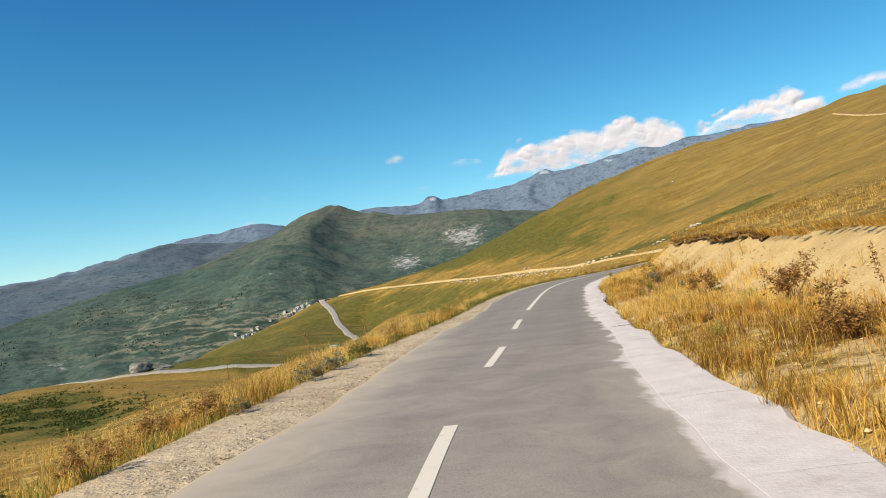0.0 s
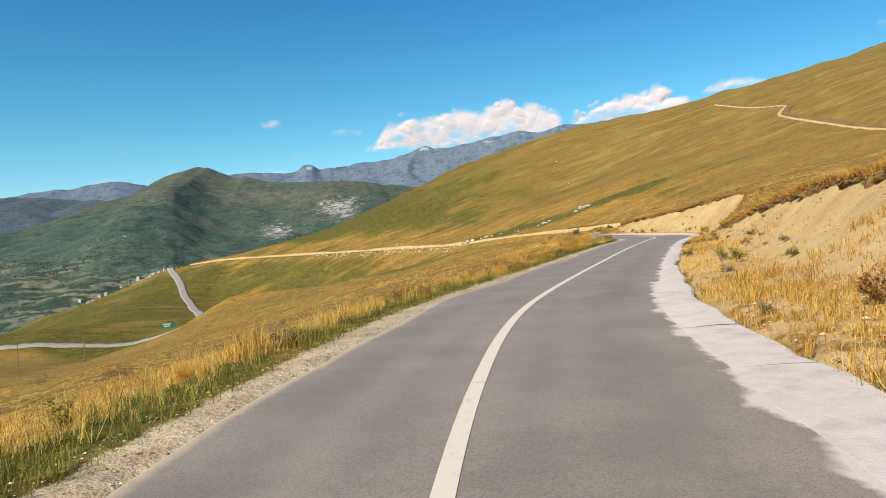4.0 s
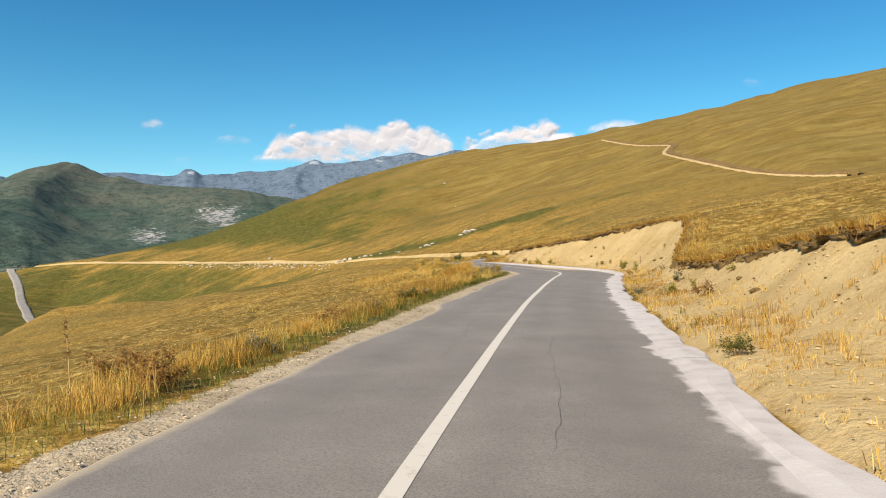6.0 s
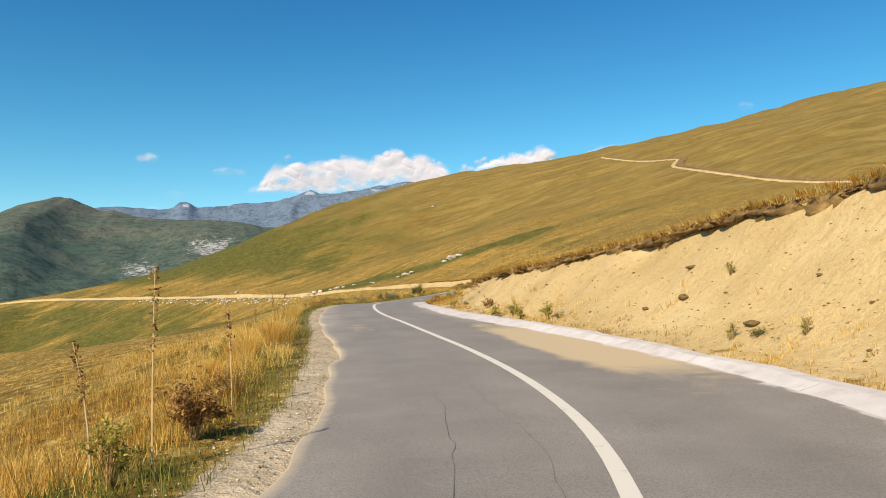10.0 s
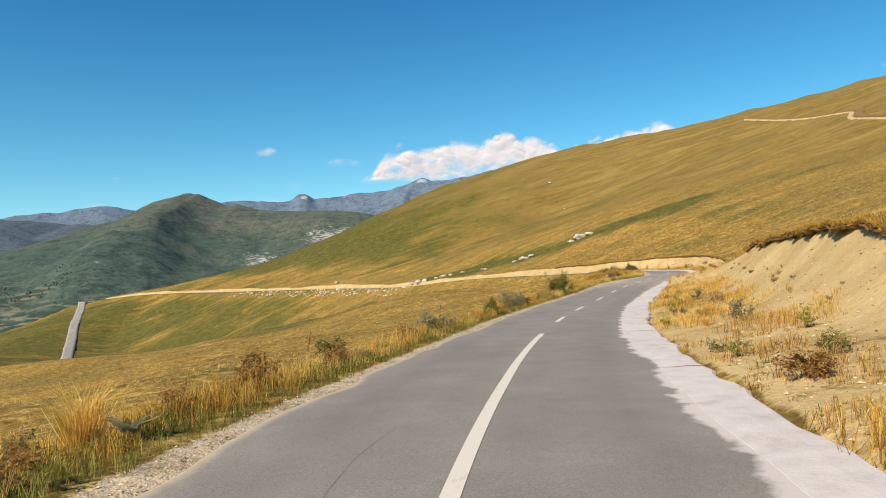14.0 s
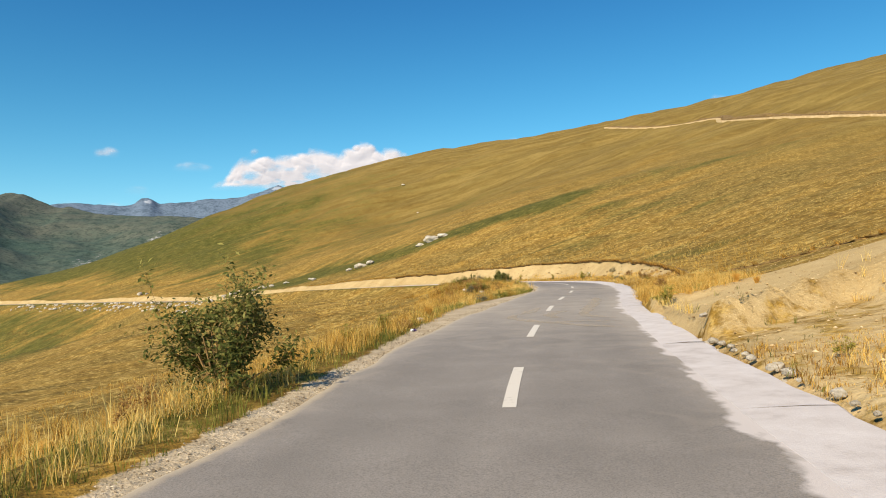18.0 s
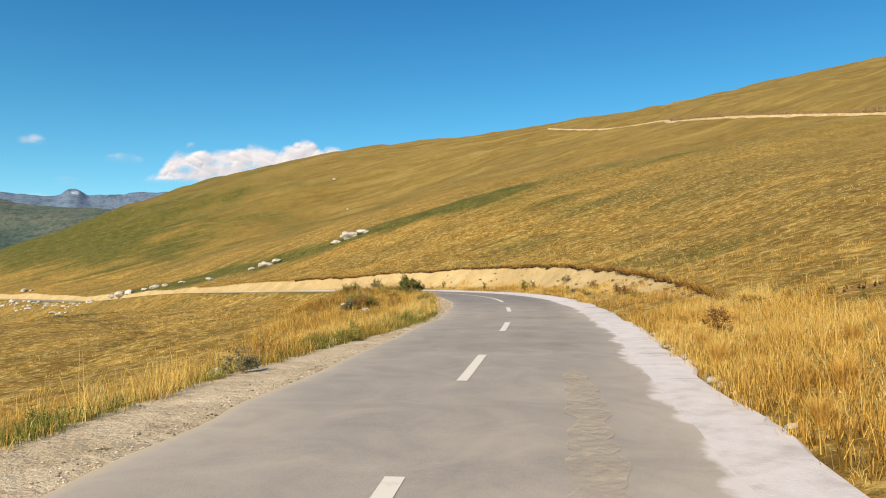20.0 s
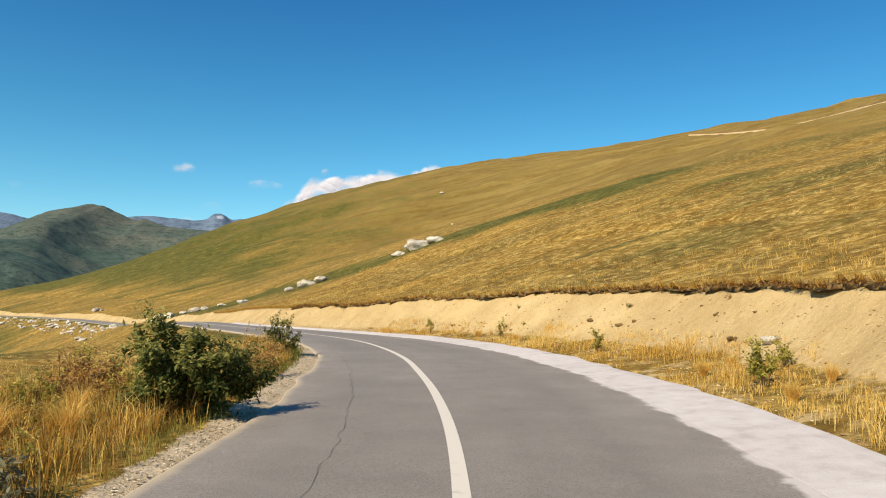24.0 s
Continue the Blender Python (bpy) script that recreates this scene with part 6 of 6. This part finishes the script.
# loose gravel along the left edge, clods on the cutting
def scatter(name, y0, y1, dist, count, lo, hi, material, seed, label):
    rng = np.random.RandomState(seed)
    i = rng.randint(at_y(y0), at_y(y1), count)
    d = dist(i, rng)
    x, y = LINE[i, 0] + d * RIGHT[i, 0] + AHEAD[i, 0] * rng.rand(count) * STEP, LINE[i, 1] + d * RIGHT[i, 1] + AHEAD[i, 1] * rng.rand(count) * STEP
    z = land(x, y)[0]
    s = lo + (hi - lo) * rng.rand(count) ** 3
    oct_v = np.array([(1, 0, 0), (-1, 0, 0), (0, 1, 0), (0, -1, 0), (0, 0, 0.7), (0, 0, -0.7)], float)
    oct_f = np.array([(0, 2, 4), (2, 1, 4), (1, 3, 4), (3, 0, 4), (2, 0, 5), (1, 2, 5), (3, 1, 5), (0, 3, 5)])
    t = rng.rand(count) * 6.3
    c, sn = np.cos(t)[:, None], np.sin(t)[:, None]
    v = oct_v[None] * (0.7 + 0.6 * rng.rand(count, 6, 1)) * s[:, None, None] * np.array([1.2, 0.9, 0.8])
    v = np.stack([v[..., 0] * c - v[..., 1] * sn, v[..., 0] * sn + v[..., 1] * c, v[..., 2]], -1) + np.stack([x, y, z + 0.25 * s], 1)[:, None]
    f = (oct_f[None] + 6 * np.arange(count)[:, None, None]).reshape(-1, 3)
    return tagged(part_raw(name, v.reshape(-1, 3), f, material, flat=True), label, "stones", kind="stuff")


GRAVEL = plain("gravel_stone", [(0.2, (0.19, 0.145, 0.09)), (0.45, (0.41, 0.335, 0.23)), (0.8, (0.62, 0.53, 0.40))], 1.5, 0.9, per_island=0.8)
CLOD = plain("loam_clod", [(0.25, (0.24, 0.16, 0.07)), (0.5, (0.46, 0.33, 0.155)), (0.8, (0.66, 0.52, 0.32))], 1.5, 0.95, per_island=0.7)
scatter("gravel", -3, 262, lambda i, r: -(W_LEFT[i] - 0.12 + (1.15 - 0.5 * smooth(LY[i], 130, 150)) * r.rand(len(i)) ** 1.4), 64000, 0.005, 0.022, GRAVEL, 401, "loose pale gravel along the asphalt edge")
scatter("clods", 0, 300, lambda i, r: KERB[i] + 0.2 + (lip_all[i] - KERB[i] - 0.6) * r.rand(len(i)), 26000, 0.008, 0.045, CLOD, 402, "loam clods and stones on the cutting")


# ---------------------------------------------------------------- poles and a sign on the lower road
WOOD = plain("grey_wood", [(0.3, (0.13, 0.10, 0.075)), (0.7, (0.26, 0.21, 0.16))], 2.0, 0.9)
STEEL = plain("sign_steel", [(0.3, (0.25, 0.25, 0.25)), (0.7, (0.36, 0.36, 0.36))], 2.0, 0.5)
SIGN = plain("green_sheet", [(0.3, (0.015, 0.13, 0.085)), (0.7, (0.025, 0.17, 0.11))], 1.0, 0.5)


def utility_pole(x, y, tall):
    pole = new("utility_pole")
    pole.location = (x, y, ground_z(x, y))
    tagged(pole, "thin grey wooden utility pole on the slope below", "pole", "utility poles")
    bm = bmesh.new()
    tube(bm, (0, 0, -0.5), (0, 0, tall), 0.16, 0.11, 8)
    part("shaft", bm, WOOD, pole)
    bm = bmesh.new()
    bmesh.ops.create_cube(bm, size=1.0, matrix=Matrix.LocRotScale((0, 0.14, tall - 0.5), None, (1.6, 0.1, 0.12)))
    part("crossarm", bm, WOOD, pole)
    for k in (-0.7, 0.0, 0.7):
        bm = bmesh.new()
        tube(bm, (k, 0.14, tall - 0.44), (k, 0.14, tall - 0.2), 0.05, 0.03, 6)
        part("insulator", bm, STEEL, pole)


for x, y, h in ((-70.9, 275, 8.0), (-52, 396, 8.0), (-100, 300, 8.0)):
    utility_pole(x, y, h)
sign = new("road_sign")
sign.location = (-68, 374, ground_z(-68, 374))
tagged(sign, "green roadside information board on two posts", "sign")
for k in (-2.2, 2.2):
    bm = bmesh.new()
    tube(bm, (k, 0.08, -0.5), (k, 0.08, 4.6), 0.09, 0.09, 8)
    part("post", bm, STEEL, sign)
bm = bmesh.new()
bmesh.ops.create_cube(bm, size=1.0, matrix=Matrix.LocRotScale((0, 0, 3.4), None, (6.0, 0.08, 2.4)))
part("panel", bm, SIGN, sign)
for z, w in ((3.9, 3.6), (3.0, 2.6)):
    bm = bmesh.new()
    bmesh.ops.create_cube(bm, size=1.0, matrix=Matrix.LocRotScale((-0.6, -0.05, z), None, (w, 0.02, 0.4)))
    part("text_bar", bm, PAINT, sign)


# ---------------------------------------------------------------- litter on the verge
PET = plain("clear_plastic", [(0.3, (0.45, 0.50, 0.58)), (0.7, (0.62, 0.68, 0.74))], 20.0, 0.25, spec=0.5)
CAP = plain("purple_plastic", [(0.3, (0.10, 0.03, 0.16)), (0.7, (0.16, 0.05, 0.24))], 20.0, 0.5)
BAG = plain("pale_plastic", [(0.3, (0.42, 0.50, 0.55)), (0.7, (0.70, 0.76, 0.78))], 14.0, 0.5)


def lathe(bm, profile, sides=12):
    rings = [[bm.verts.new((x, r * math.cos(2 * math.pi * k / sides), r * math.sin(2 * math.pi * k / sides))) for k in range(sides)] for x, r in profile]
    for a, b2 in zip(rings, rings[1:]):
        for k in range(sides):
            bm.faces.new((a[k], a[(k + 1) % sides], b2[(k + 1) % sides], b2[k]))
    bm.faces.new(rings[0]), bm.faces.new(rings[-1])


bottle = new("plastic_bottle")
bottle.matrix_basis = Matrix.Translation(beside(193.9, -3.0) + np.array([0, 0, 0.035])) @ pose(0, 0, 0, 0, 4, 35)
tagged(bottle, "discarded clear plastic bottle lying on the gravel", "bottle")
bm = bmesh.new()
lathe(bm, [(-0.11, 0.022), (-0.105, 0.032), (-0.04, 0.033), (-0.03, 0.029), (0.0, 0.033), (0.04, 0.032), (0.075, 0.018), (0.09, 0.013)])
part("body", bm, PET, bottle)
bm = bmesh.new()
lathe(bm, [(0.088, 0.015), (0.092, 0.016), (0.108, 0.016), (0.11, 0.013)])
part("cap", bm, CAP, bottle, "purple screw cap")
bm = bmesh.new()
lathe(bm, [(-0.035, 0.0335), (-0.02, 0.034), (0.02, 0.034), (0.035, 0.0335)])
part("label_band", bm, CAP, bottle, "purple paper band")
for y, d, size, seed in ((231.1, -3.3, 0.085, 3), (231.6, -4.1, 0.05, 4)):
    ob = part("plastic_scrap", boulder(1.0, seed, 3, 0.7), BAG)
    ob.matrix_basis = Matrix.LocRotScale(beside(y, d) + np.array([0, 0, 0.3 * size]), Euler((0, 0, seed)), (1.2 * size, 0.7 * size, 0.45 * size))
    tagged(ob, "crumpled pale plastic scrap in the gravel", "litter", "litter on the verge")

# dark heath on the hummock below
rng = np.random.RandomState(88)
hu = rng.rand(9000)
hx, hy = -152 + 52 * hu + 13 * rng.randn(9000), 243 - 64 * hu + 13 * rng.randn(9000)
ok = fractal(hx, hy, 7.0, 188, 3) > -0.15
hx, hy = hx[ok], hy[ok]
c = np.stack([hx, hy, land(hx, hy)[0] + 0.25 * rng.rand(len(hx))], 1)
nrm = rng.randn(len(hx), 3) + np.array([0, 0, 0.8])
v, f, t = leaves(rng, c, nrm / np.linalg.norm(nrm, axis=1)[:, None], 0.55, np.clip(0.3 + 0.2 * rng.randn(len(hx)), 0, 1))
tagged(part_raw("heath", v, f, LEAF, None, (("tint", t),)), "low dark green heath on the hummock below the road", "heath", kind="stuff")
